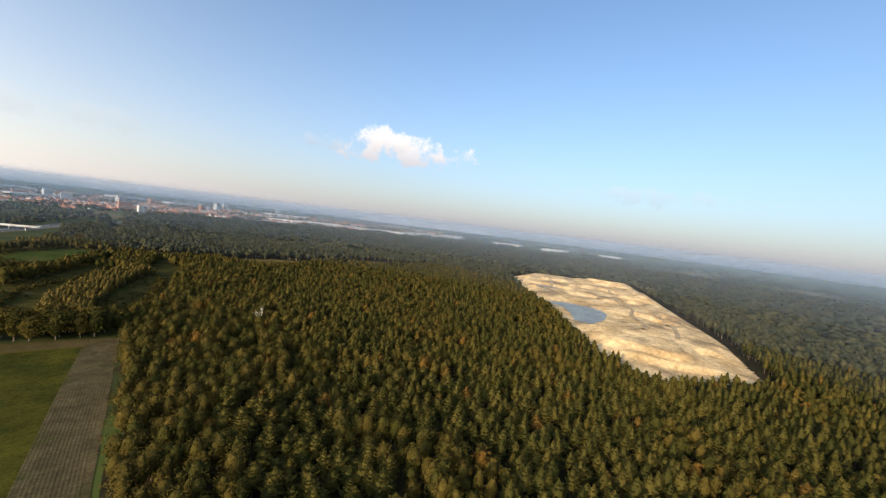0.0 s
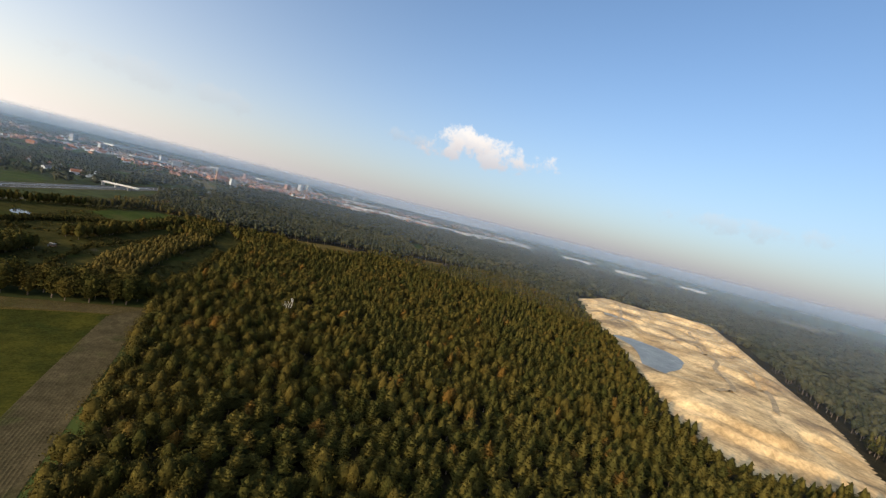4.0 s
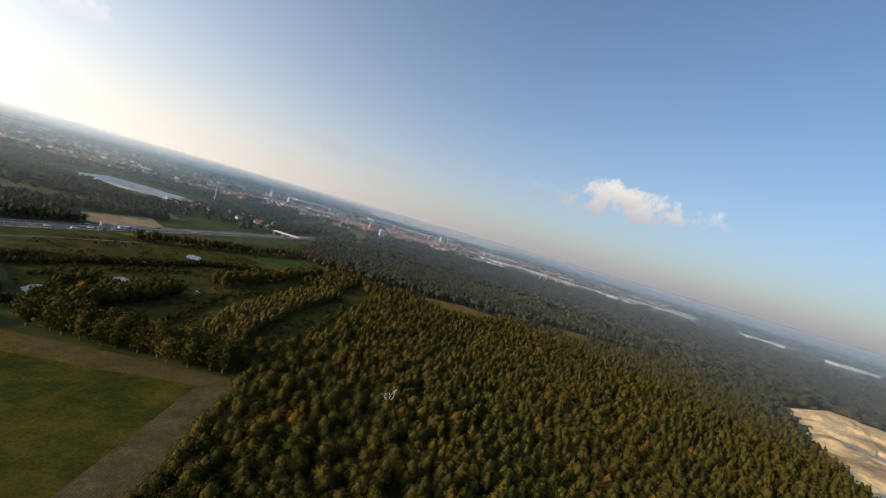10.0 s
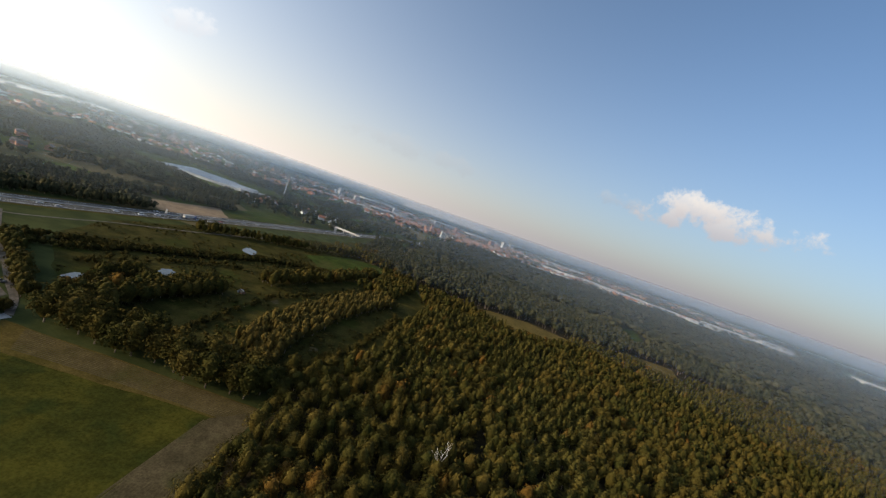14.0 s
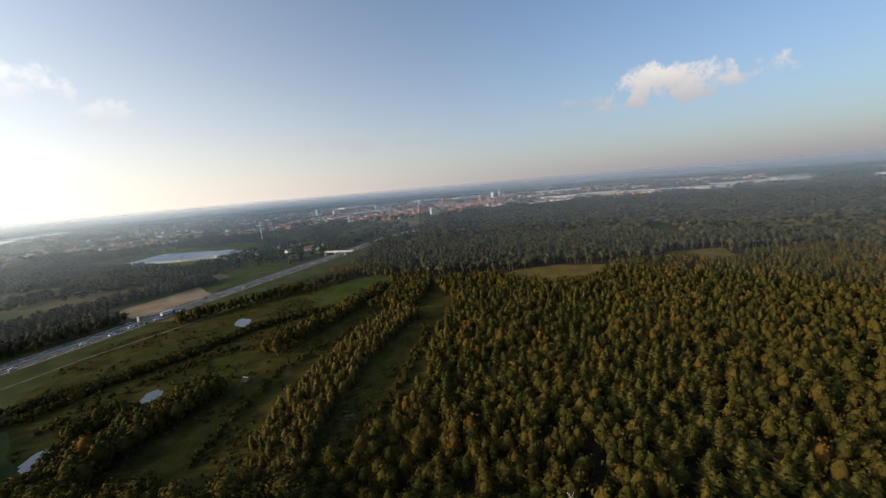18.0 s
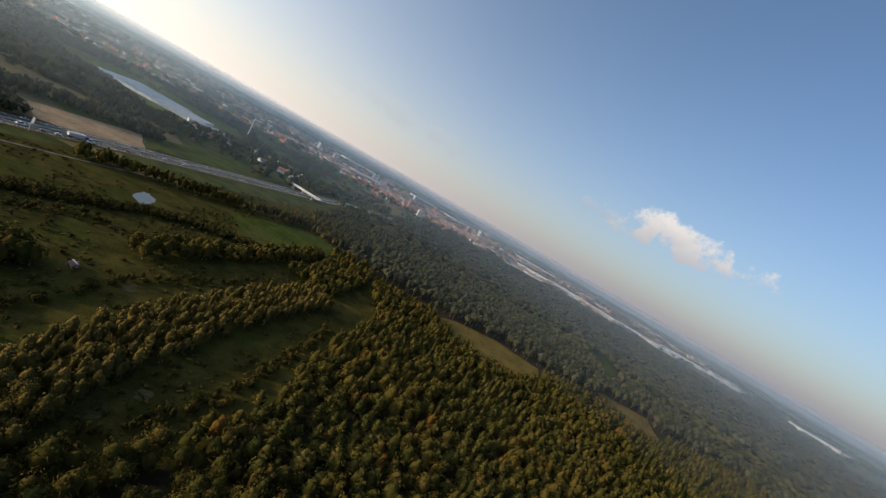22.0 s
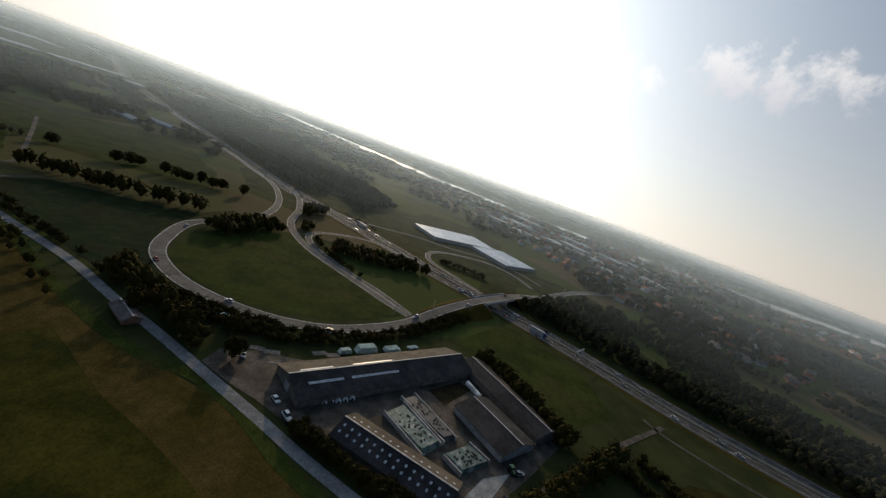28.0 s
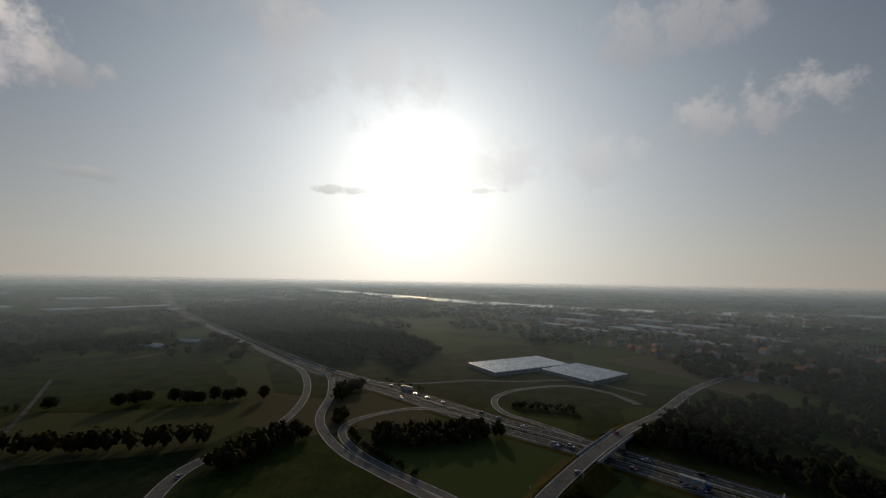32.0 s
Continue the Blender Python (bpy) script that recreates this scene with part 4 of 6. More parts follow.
def plant(name, px, py, kind, leaf, radius, height, label, category, level=None, group=""):
    """Many trees joined into one piece of woodland."""
    if not len(px):
        return None
    n = len(px)
    _, d = near_line(px, py, FLIGHT, 1)
    lv = np.where(d < 52, 0, np.where(d < 215, 1, 2)) if level is None else np.full(n, level)
    rr, hh = rng.uniform(*radius, n), rng.uniform(*height, n)
    turn, tint, pick = rng.uniform(0, math.tau, n), rng.uniform(0, 1, n), rng.integers(0, 6, n)
    V, Q, I, T = [], [], [], []
    base = 0
    for l in (0, 1, 2, 3):
        for k in range(6):
            sel = np.where((lv == l) & (pick == k))[0]
            if not len(sel):
                continue
            v, q, ix = templates(kind, l)[k]
            c, s = np.cos(turn[sel])[:, None], np.sin(turn[sel])[:, None]
            x = (v[:, 0] * c - v[:, 1] * s) * rr[sel][:, None] + px[sel][:, None]
            y = (v[:, 0] * s + v[:, 1] * c) * rr[sel][:, None] + py[sel][:, None]
            z = v[:, 2][None, :] * hh[sel][:, None]
            V.append(np.stack([x, y, z], -1).reshape(-1, 3))
            Q.append((q[None] + (base + np.arange(len(sel)) * len(v))[:, None, None]).reshape(-1, 4))
            I.append(np.tile(ix, len(sel)))
            T.append(np.repeat(tint[sel], len(v)))
            base += len(sel) * len(v)
    me = quads_of(name, np.concatenate(V), np.concatenate(Q), [BARK, leaf], np.concatenate(I), np.concatenate(T))
    return tagged(new(name, me), label, category, group, kind="stuff")


def scatter(x0, x1, y0, y1, step, outline, jitter=0.45):
    """A jittered grid of plan points inside an outline."""
    gx, gy = np.meshgrid(np.arange(x0, x1, step), np.arange(y0, y1, step * .87), indexing="ij")
    gx = gx + (np.arange(gy.shape[1]) % 2)[None, :] * step / 2
    gx, gy = gx.ravel() + rng.uniform(-jitter, jitter, gx.size) * step, gy.ravel() + rng.uniform(-jitter, jitter, gy.size) * step
    ok = inside(gx, gy, outline)
    return gx[ok], gy[ok]


def clear(px, py, outlines, lines=()):
    ok = np.ones(len(px), bool)
    for o in outlines:
        ok &= ~inside(px, py, o)
    for line, width in lines:
        ok &= ~near_line(px, py, line, width)[0]
    return px[ok], py[ok]


OPEN = [SANDPIT, CLEARING, CLEARING_2, CLEARING_3, [(760, 422), (856, 421), (858, 484), (761, 485)]]
NEARWOOD = [(-48, -130), (-48, 164), (-59, 194), (-44, 207), (-30, 238), (-20, 269), (-12, 345), (0, 390), (-27, 500), (421, 497), (416, -119)]
x, y = scatter(-60, 430, -140, 480, 5.9, NEARWOOD)
x, y = clear(x, y, OPEN, [(SANDPIT + SANDPIT[:1], 6)])
broad = np.array([noise.noise((a * .018, b * .018, 5)) for a, b in zip(x, y)])
south = np.clip((60 - y) / 160, -.4, .6)
leafy = broad > 0.05 + south * .45
leafy |= (x < -20 + 14 * broad) & (y < 240)
plant("pine_wood", x[~leafy], y[~leafy], "pine", PINE, (2.7, 4.3), (7.5, 13), "dense dark green pine forest with olive crowns", "forest")
k = rng.uniform(0, 1, leafy.sum()) < .95
plant("oak_wood", x[leafy][k], y[leafy][k], "bushy", OAK, (2.6, 4.8), (7, 13), "broadleaf wood with olive and some rusty autumn crowns", "forest")
x, y = scatter(-60, 1500, -420, 1500, 9.5, FOREST)
x, y = clear(x, y, OPEN + [NEARWOOD], [(SANDPIT + SANDPIT[:1], 6)])
far = np.hypot(x - 0, y - 150) > 600
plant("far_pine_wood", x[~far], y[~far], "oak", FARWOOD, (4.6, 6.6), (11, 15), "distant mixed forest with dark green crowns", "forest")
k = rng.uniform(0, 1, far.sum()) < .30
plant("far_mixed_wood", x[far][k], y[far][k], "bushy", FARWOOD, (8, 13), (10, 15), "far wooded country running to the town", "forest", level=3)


def along(points, width, step, jitter=0.5):
    line = spline(points, 6)
    out = []
    for a, b in zip(line[:-1], line[1:]):
        d = b - a
        s = Vector((d.y, -d.x)).normalized() if d.length else Vector((0, 0))
        for k in range(max(1, int(d.length / step + rng.uniform(0, 1)))):
            for w in range(max(1, int(width / step))):
                o = (w + .5) * step - width / 2 if width > step else 0
                q = a + d * rng.uniform(0, 1) + s * (o + rng.uniform(-jitter, jitter) * step)
                out.append((q[0], q[1]))
    return np.array([o[0] for o in out]), np.array([o[1] for o in out])


def hedge(name, points, width, step, kind, leaf, radius, height, label):
    x, y = along(points, width, step)
    x, y = clear(x, y, [], [(road_lines["motorway"], 17), (road_lines["overpass_road"], 6), (road_lines["farm_road"], 4.5), (road_lines["slip_road_outer"], 5), (road_lines["slip_road_loop"], 4.5)])
    plant(name, x, y, kind, leaf, radius, height, label, "hedge")


hedge("willow_belt", [(-66, 182), (-76, 195), (-77, 231), (-73, 262), (-67, 296), (-53, 343), (-37, 375)], 27, 3.7, "willow", WILLOW, (1.6, 3.0), (6, 11.5), "belt of pale grey-green young willows")
hedge("hedgerow", [(-157, 184), (-156, 205), (-153, 225), (-147, 246), (-138, 268)], 18, 4.5, "bushy", OAK, (3.6, 5.6), (9, 14), "tall dark hedge of rounded trees across the moor")
hedge("hedgerow", [(-126, 313), (-111, 351), (-89, 404), (-69, 459)], 16, 4.5, "bushy", OAK, (3.4, 5.4), (8, 13), "tall dark hedge of rounded trees")
hedge("hedgerow", [(-253, 250), (-236, 270), (-208, 294), (-184, 329), (-162, 368), (-141, 389), (-108, 405)], 9, 2.6, "shrub", SHRUB, (1.8, 3.0), (3, 5.5), "low dark hedge across the moor")
hedge("shrub_row", [(-113, 204), (-112, 229), (-110, 260), (-106, 291), (-87, 328), (-72, 367)], 5, 3.0, "shrub", SHRUB, (1.4, 2.4), (2, 4), "row of low shrubs in the moor")
hedge("shrub_row", [(-203, 238), (-194, 274), (-174, 305), (-157, 329)], 14, 5.0, "shrub", SHRUB, (1.4, 2.8), (2, 4.5), "scattered shrubs round the ponds")
hedge("thicket", [(-186, 232), (-183, 243), (-180, 257)], 9, 3.6, "bushy", OAK, (2.4, 3.8), (5, 8), "dark bushes between the two ponds")
hedge("shrub_row", [(-241, 240), (-226, 254), (-220, 269), (-214, 286), (-204, 305), (-185, 320)], 8, 3.0, "shrub", SHRUB, (1.8, 3.0), (3, 5), "row of dark shrubs along a ditch")
hedge("thicket", [(-164, 199), (-173, 213), (-180, 241), (-168, 252)], 14, 3.6, "shrub", SHRUB, (1.8, 3.0), (3, 6), "thicket round the dark pond")
hedge("shrub_row", [(-63, 191), (-50, 214), (-37, 244), (-31, 281), (-22, 339)], 8, 3.4, "shrub", SHRUB, (1.3, 2.4), (2, 4.5), "shrubs at the forest edge")
hedge("roadside_trees", [(-245, 402), (-214, 436), (-169, 483), (-128, 532), (-93, 573)], 12, 4.6, "bushy", OAK, (3, 4.6), (8, 12), "dark belt of trees beside the motorway")
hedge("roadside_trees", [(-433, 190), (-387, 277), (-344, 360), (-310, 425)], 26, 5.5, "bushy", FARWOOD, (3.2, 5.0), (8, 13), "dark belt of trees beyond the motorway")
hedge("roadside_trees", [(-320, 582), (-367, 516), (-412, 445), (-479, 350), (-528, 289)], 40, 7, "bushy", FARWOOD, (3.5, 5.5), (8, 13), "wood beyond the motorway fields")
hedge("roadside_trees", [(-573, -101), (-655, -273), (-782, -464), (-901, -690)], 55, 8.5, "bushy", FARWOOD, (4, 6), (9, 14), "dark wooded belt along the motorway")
hedge("loop_copse", [(-370, 28), (-377, 52), (-392, 76), (-411, 97)], 26, 4.6, "bushy", OAK, (3, 4.6), (7, 11), "copse inside the tight loop")
hedge("loop_hedge", [(-326, 80), (-339, 50), (-354, 26), (-375, 3), (-404, -17)], 9, 3.0, "bushy", OAK, (2.4, 3.8), (5, 8), "hedge beside the slip road")
hedge("loop_copse", [(-308, -28), (-333, -28), (-363, -21)], 22, 4.8, "bushy", OAK, (3.4, 5.0), (8, 12), "clump of trees inside the curve")
hedge("loop_copse", [(-434, -36), (-458, -43), (-469, -35)], 14, 5.0, "bushy", OAK, (3.4, 5.0), (8, 12), "clump of trees between slip road and motorway")
hedge("loop_copse", [(-469, 102), (-475, 124), (-471, 149)], 12, 5.5, "shrub", SHRUB, (1.6, 3), (3, 5), "shrubs in the far loop")
hedge("loop_hedge", [(-330, 84), (-345, 54), (-358, 31)], 5, 2.8, "shrub", SHRUB, (1.5, 2.6), (2.5, 4.5), "low shrubs between the two slip roads")
hedge("roadside_trees", [(-417, 128), (-435, 86), (-482, 22), (-513, -34)], 4, 5.5, "shrub", SHRUB, (1.5, 2.8), (2, 4.5), "shrubs on the motorway verge")
hedge("dark_copse", [(-281, -165), (-294, -131), (-311, -98), (-333, -66)], 13, 5.0, "bushy", OAK, (3.6, 5.4), (9, 13), "tall dark tree belt beside the crop field")
hedge("field_hedge", [(-284, -296), (-302, -275), (-316, -256), (-328, -239)], 6, 4.0, "bushy", OAK, (2.0, 3.4), (4, 7), "dark field hedge across the pasture")
hedge("dark_copse", [(-383, -527), (-418, -495), (-452, -500), (-501, -526), (-540, -500), (-572, -504)], 26, 6.5, "bushy", FARWOOD, (4, 6), (8, 13), "dark trees at the far side of the pasture")
hedge("verge_scrub", [(-214, 21), (-219, 52), (-226, 76), (-244, 96), (-276, 119), (-317, 139), (-346, 148)], 17, 3.0, "shrub", SHRUB, (1.6, 2.8), (2.5, 5), "scrub on the slope below the curved road")
hedge("farm_hedge", [(-182, 116), (-174, 136), (-173, 154), (-169, 173)], 6, 1.9, "shrub", SHRUB, (1.8, 2.8), (3, 4.8), "trimmed dense hedge along the barn")
hedge("farm_hedge", [(-192, 65), (-195, 39), (-209, -4), (-223, -64), (-236, -145), (-240, -186), (-252, -258)], 7, 3.4, "shrub", SHRUB, (1.8, 3), (3, 5), "scrub hedge along the farm road")
hedge("farm_trees", [(-185, 7), (-209, -60), (-212, -96), (-223, -145)], 4, 5.5, "bushy", OAK, (1.8, 3.2), (3.5, 7), "small trees along the farm road verge")
hedge("farm_trees", [(-287, 168), (-275, 184), (-255, 202), (-240, 215)], 9, 3.4, "bushy", OAK, (3, 4.4), (7, 10), "row of trees behind the farm sheds")
hedge("farm_trees", [(-175, 185), (-197, 203), (-218, 218), (-253, 243)], 9, 3.4, "bushy", OAK, (2.8, 4.4), (6, 10), "trees along the sandy track")
hedge("garden_trees", [(-199, 59), (-208, 41), (-215, 15), (-225, -8)], 12, 5, "bushy", OAK, (2.6, 4.4), (6, 10), "trees round the farm entrance")
hedge("mixed_copse", [(-52, 392), (-44, 430), (-40, 470), (-48, 510)], 44, 5.0, "bushy", OAK, (2.6, 4.6), (6, 12), "mixed copse between the moor and the forest")
hedge("mixed_copse", [(-70, 545), (-100, 590), (-120, 650)], 50, 6.0, "bushy", OAK, (2.8, 4.6), (6, 11), "mixed copse behind the meadow")
hedge("meadow_hedge", [(-67, 533), (-109, 548), (-157, 584)], 10, 4.4, "willow", WILLOW, (1.8, 2.8), (7, 10), "row of slender poplars behind the meadow")
PONDS = [[(-196, 206), (-168, 206), (-168, 232), (-196, 232)], [(-184, 256), (-162, 256), (-162, 280), (-184, 280)], [(-196, 375), (-168, 375), (-168, 406), (-196, 406)], [(-136, 348), (-118, 348), (-118, 368), (-136, 368)]]
x, y = scatter(-270, 20, 160, 560, 4.6, MOOR)
wild = np.array([noise.noise((a * .03, b * .03, 4)) + .5 * noise.noise((a * .11, b * .11, 1)) for a, b in zip(x, y)])
x, y = x[wild > -.02], y[wild > -.02]
x, y = clear(x, y, PONDS + [MEADOW_N, FOREST], [(road_lines["motorway"], 22), (road_lines["service_path"], 3), (road_lines["farm_track"], 3)])
k = rng.uniform(0, 1, len(x)) < .5
plant("moor_scrub", x[k], y[k], "shrub", SHRUB, (0.7, 2.0), (0.7, 2.6), "low brown-green scrub scattered over the moor", "scrub", level=2)
plant("moor_tussocks", x[~k], y[~k], "shrub", WILLOW, (0.5, 1.5), (0.5, 1.3), "pale tussocks of moor grass", "grass", level=2)
x, y = scatter(-130, 0, 460, 860, 7.0, COPSE_N)
plant("mixed_copse", x, y, "bushy", FARWOOD, (3.2, 5.0), (7, 12), "mixed copse between meadow and motorway", "forest")

WEST_WOOD = [(-553, -33), (-609, -86), (-715, -258), (-840, -458), (-950, -671), (-1080, -729), (-995, -395), (-831, -168), (-685, -27)]
x, y = scatter(-1100, -520, -780, 0, 9.5, WEST_WOOD)
x, y = clear(x, y, [], [(road_lines["motorway"], 26), (road_lines["side_road"], 6)])
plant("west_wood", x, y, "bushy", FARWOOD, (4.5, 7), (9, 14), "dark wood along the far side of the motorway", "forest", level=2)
# gardens, copses and field hedges beyond the motorway
WEST_SIDE = [(-333, 206), (-441, 180), (-569, 284), (-708, 273), (-1001, 364), (-1007, 734), (-778, 1279), (-125, 1245), (-192, 876), (-167, 726), (-220, 581), (-294, 385)]
FIELDS = [[(-355, 459), (-322, 564), (-266, 500), (-297, 441), (-309, 427)], [(-320, 564), (-290, 730), (-246, 647), (-263, 504)], [(-752, 840), (-625, 801), (-504, 767), (-428, 789), (-376, 951), (-516, 1041), (-718, 970)],
          [(-310, 1066), (-204, 1208), (-161, 1189), (-183, 1108)], [(-530, 423), (-438, 601), (-378, 565), (-450, 398)], [(-649, 553), (-567, 702), (-508, 657), (-571, 509)]]
x, y = scatter(-1010, -50, 150, 1260, 9.0, WEST_SIDE)
lum = np.array([noise.noise((a * .011, b * .011, 12)) + .6 * noise.noise((a * .04, b * .04, 3)) for a, b in zip(x, y)])
x, y = x[lum > -.06], y[lum > -.06]
x, y = clear(x, y, FIELDS, [(road_lines["motorway"], 30), (road_lines["overpass_road"], 9)])
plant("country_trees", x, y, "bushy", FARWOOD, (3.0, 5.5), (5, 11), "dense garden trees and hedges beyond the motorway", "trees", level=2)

# far country: copses, avenues and gardens
fx, fy = rng.uniform(-3600, 2200, 56000), rng.uniform(-2800, 3800, 56000)
lum = np.array([noise.noise((a * .0045, b * .0045, 2)) + .55 * noise.noise((a * .017, b * .017, 8)) for a, b in zip(fx, fy)])
ok = (lum > 0.14) & (np.hypot(fx + 60, fy - 150) > 560) & (np.hypot(fx, fy - 150) < 4300)
fx, fy = fx[ok], fy[ok]
KEEP_OPEN = [FOREST, [(-752, 820), (-591, 743), (-368, 824), (-363, 961), (-517, 1050), (-740, 989)], [(-597, -373), (-353, -424), (-313, -232), (-434, -98)],
             [(-705, -7), (-546, -4), (-551, 249), (-708, 244)], [(-1231, -1667), (-627, -1680), (-730, -963), (-1134, -957)]]
fx, fy = clear(fx, fy, KEEP_OPEN, [(road_lines["motorway"], 24), ([tuple(q) for q in RIVER_LINE], 90)])
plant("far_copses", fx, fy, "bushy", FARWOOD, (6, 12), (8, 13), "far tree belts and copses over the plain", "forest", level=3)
bx, by = rng.uniform(-1600, -420, 5200), rng.uniform(-1150, -330, 5200)
lum = np.array([noise.noise((a * .008, b * .013, 21)) + .4 * noise.noise((a * .03, b * .03, 6)) for a, b in zip(bx, by)])
bx, by = bx[lum > .02], by[lum > .02]
bx, by = clear(bx, by, KEEP_OPEN[2:], [(road_lines["motorway"], 28), (road_lines["slip_road_outer"], 12), (road_lines["side_road"], 10)])
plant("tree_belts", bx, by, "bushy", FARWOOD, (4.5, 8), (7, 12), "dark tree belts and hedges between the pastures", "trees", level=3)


def tree(name, x, y, kind, leaf, r, h, label, group, seed):
    """One tree with a trunk, limbs and a crown."""
    root = tagged(empty(name, x, y), label, "tree", group)
    v, q, i = crown_points(kind, r, h, 30, 24, .62, seed)
    leafs = q[i == 1]
    me = quads_of("crown", v, leafs, [leaf], np.zeros(len(leafs)), np.full(len(v), (seed * .37) % .88))
    part("crown", me, None, root)
    bm = bmesh.new()
    def limb(a, b, w0, w1):
        a, b = Vector(a), Vector(b)
        d = (b - a).normalized()
        s = d.orthogonal().normalized()
        t = d.cross(s)
        lo, hi = [], []
        for k in range(6):
            c, n = math.cos(k * math.tau / 6), math.sin(k * math.tau / 6)
            lo.append(bm.verts.new(a + (s * c + t * n) * w0))
            hi.append(bm.verts.new(b + (s * c + t * n) * w1))
        for k in range(6):
            bm.faces.new((lo[k], lo[(k + 1) % 6], hi[(k + 1) % 6], hi[k]))
    limb((0, 0, -.05), (0, 0, h * .45), h * .022, h * .015)
    limb((0, 0, h * .43), (.2, .1, h * .85), h * .015, .05)
    for k in range(4):
        a = k * 1.57 + seed
        limb((0, 0, h * (.28 + .05 * k)), (r * .6 * math.cos(a), r * .6 * math.sin(a), h * (.5 + .07 * k)), h * .01, .05)
    part("trunk", bm, BARK, root)
    return root


for k in range(24):
    row, i = divmod(k, 12)
    x, y = -152 + 8.4 * i + 4 * row + 1.5 * math.sin(k * 2.1), 172 + 9.0 * row + 1.6 * math.sin(k * 1.3) - .5 * i
    tree("oak_tree", x, y, "bushy", OAK, 6.6 + 1.0 * math.sin(k * 1.7), 15.0 + 1.6 * math.sin(k * 2.9), "round dark green oak in the row behind the field", "oaks behind the field", k + 1)
for k, (x, y) in enumerate(((-361, -185), (-369, -179), (-378, -179), (-384, -157), (-385, -144), (-389, -137), (-398, -131), (-401, -120), (-408, -116), (-415, -97), (-340, -226), (-517, -329), (-536, -325), (-559, -323), (-567, -320), (-575, -306))):
    tree("pasture_tree", x, y, "bushy", OAK, 5.2 + .9 * math.sin(k * 1.9), 10.5 + 1.6 * math.sin(k * 2.3), "single round tree in the wide pasture", "trees in the pasture", k + 31)
for k, (x, y) in enumerate(((-200, 28), (-214, -1), (-204, 52), (-213, 64), (-200, 76))):
    tree("farm_tree", x, y, "bushy", OAK, 4.2, 9, "broad tree at the farm entrance", "trees at the farm", k + 51)


# ---- buildings ----
def gable(name, ax, ay, bx, by, half, eave, ridge, label, wall, roof_a, roof_b=None, skylights=(), strips=(), doors=0, group="", windows=0):
    """A gabled shed on the ridge line a-b: walls, two roof slopes, gable ends, doors and skylights."""
    length = math.hypot(bx - ax, by - ay)
    root = tagged(empty(name, ax, ay, 0, math.degrees(math.atan2(by - ay, bx - ax))), label, "barn", group)
    bm = bmesh.new()
    lo = [bm.verts.new(p) for p in ((0, -half, 0), (length, -half, 0), (length, half, 0), (0, half, 0))]
    hi = [bm.verts.new(p) for p in ((0, -half, eave), (length, -half, eave), (length, half, eave), (0, half, eave))]
    top = [bm.verts.new((0, 0, ridge - .15)), bm.verts.new((length, 0, ridge - .15))]
    for i in range(4):
        bm.faces.new((lo[i], lo[(i + 1) % 4], hi[(i + 1) % 4], hi[i]))
    bm.faces.new((hi[3], hi[0], top[0]))
    bm.faces.new((hi[1], hi[2], top[1]))
    part("wall", bm, wall, root)
    slope = (ridge - eave) / half
    o = .6
    slopes = []
    for s, mat in ((-1, roof_a), (1, roof_b or roof_a)):
        c = [(-o, 0, ridge), (length + o, 0, ridge), (length + o, s * (half + o), eave - o * slope), (-o, s * (half + o), eave - o * slope)]
        slopes.append(part("roof_slope", slab(bmesh.new(), c if s < 0 else c[::-1], .12), mat, root))
    part("ridge_cap", box(bmesh.new(), -o, length + o, -.3, .3, ridge - .05, ridge + .12), STEEL, root)
    tiny = None
    for s, along_f, down_f in skylights:
        if tiny is None:
            tiny = bpy.data.meshes.new("skylight")
            b = box(bmesh.new(), -.4, .4, -.5, .5, 0, .06)
            b.to_mesh(tiny)
            b.free()
            tiny.materials.append(SKYLIGHT)
        tilt = math.degrees(math.atan(slope)) * s
        part("skylight", tiny, None, root, at=pose(length * along_f, s * half * down_f, ridge - slope * half * down_f + .03, -tilt, 0, 0))
    for s, a0, a1, d0, d1 in strips:
        c = [(length * a0, s * half * d0, ridge - slope * half * d0 + .06), (length * a1, s * half * d0, ridge - slope * half * d0 + .06),
             (length * a1, s * half * d1, ridge - slope * half * d1 + .06), (length * a0, s * half * d1, ridge - slope * half * d1 + .06)]
        part("light_strip", slab(bmesh.new(), c if s < 0 else c[::-1], .05), SKYLIGHT, root)
    for k in range(doors):
        part("door", box(bmesh.new(), length * (k + .5) / doors - 1.8, length * (k + .5) / doors + 1.8, half + .02, half + .14, 0, min(3.4, eave - .2)), GREY, root)
    part("gate", box(bmesh.new(), -.15, -.02, -2, 2, 0, min(3.6, eave)), GREY, root)
    return root


gable("long_barn", -196.5, 102, -271, 157, 11, 3.8, 7.2, "long dark-roofed cattle barn with light strips", DULLWALL, SLATE, BROWNROOF,
      strips=((-1, .06, .22, .42, .52), (1, .05, .2, .1, .2), (-1, .26, .52, .42, .52), (1, .3, .52, .1, .2)), doors=5)
gable("wing_barn", -276, 164, -239, 206, 8, 3.6, 6.0, "grey-roofed barn wing set square to the long barn", DULLWALL, SLATE, BROWNROOF, doors=3)
gable("inner_barn", -238, 170, -220, 193, 10.6, 3.4, 6.2, "dark-roofed shed inside the farmyard", GREY, SLATE, SLATE, doors=2)
gable("pig_barn", -191, 129, -183, 172, 7.6, 2.6, 5.4, "long low barn with rows of small skylights in its dark roof", DULLWALL, SLATE, BROWNROOF,
      skylights=[(s, (i + .5) / 14, d) for s in (-1,) for i in range(14) for d in (.35, .68)] + [(1, (i + .5) / 14, .4) for i in range(14)], doors=2)
gable("field_hut", -197.2, 23.5, -191.6, 36.3, 3.2, 2.2, 3.8, "small grey-roofed hut beside the farm road", BRICK, GREYTILE)
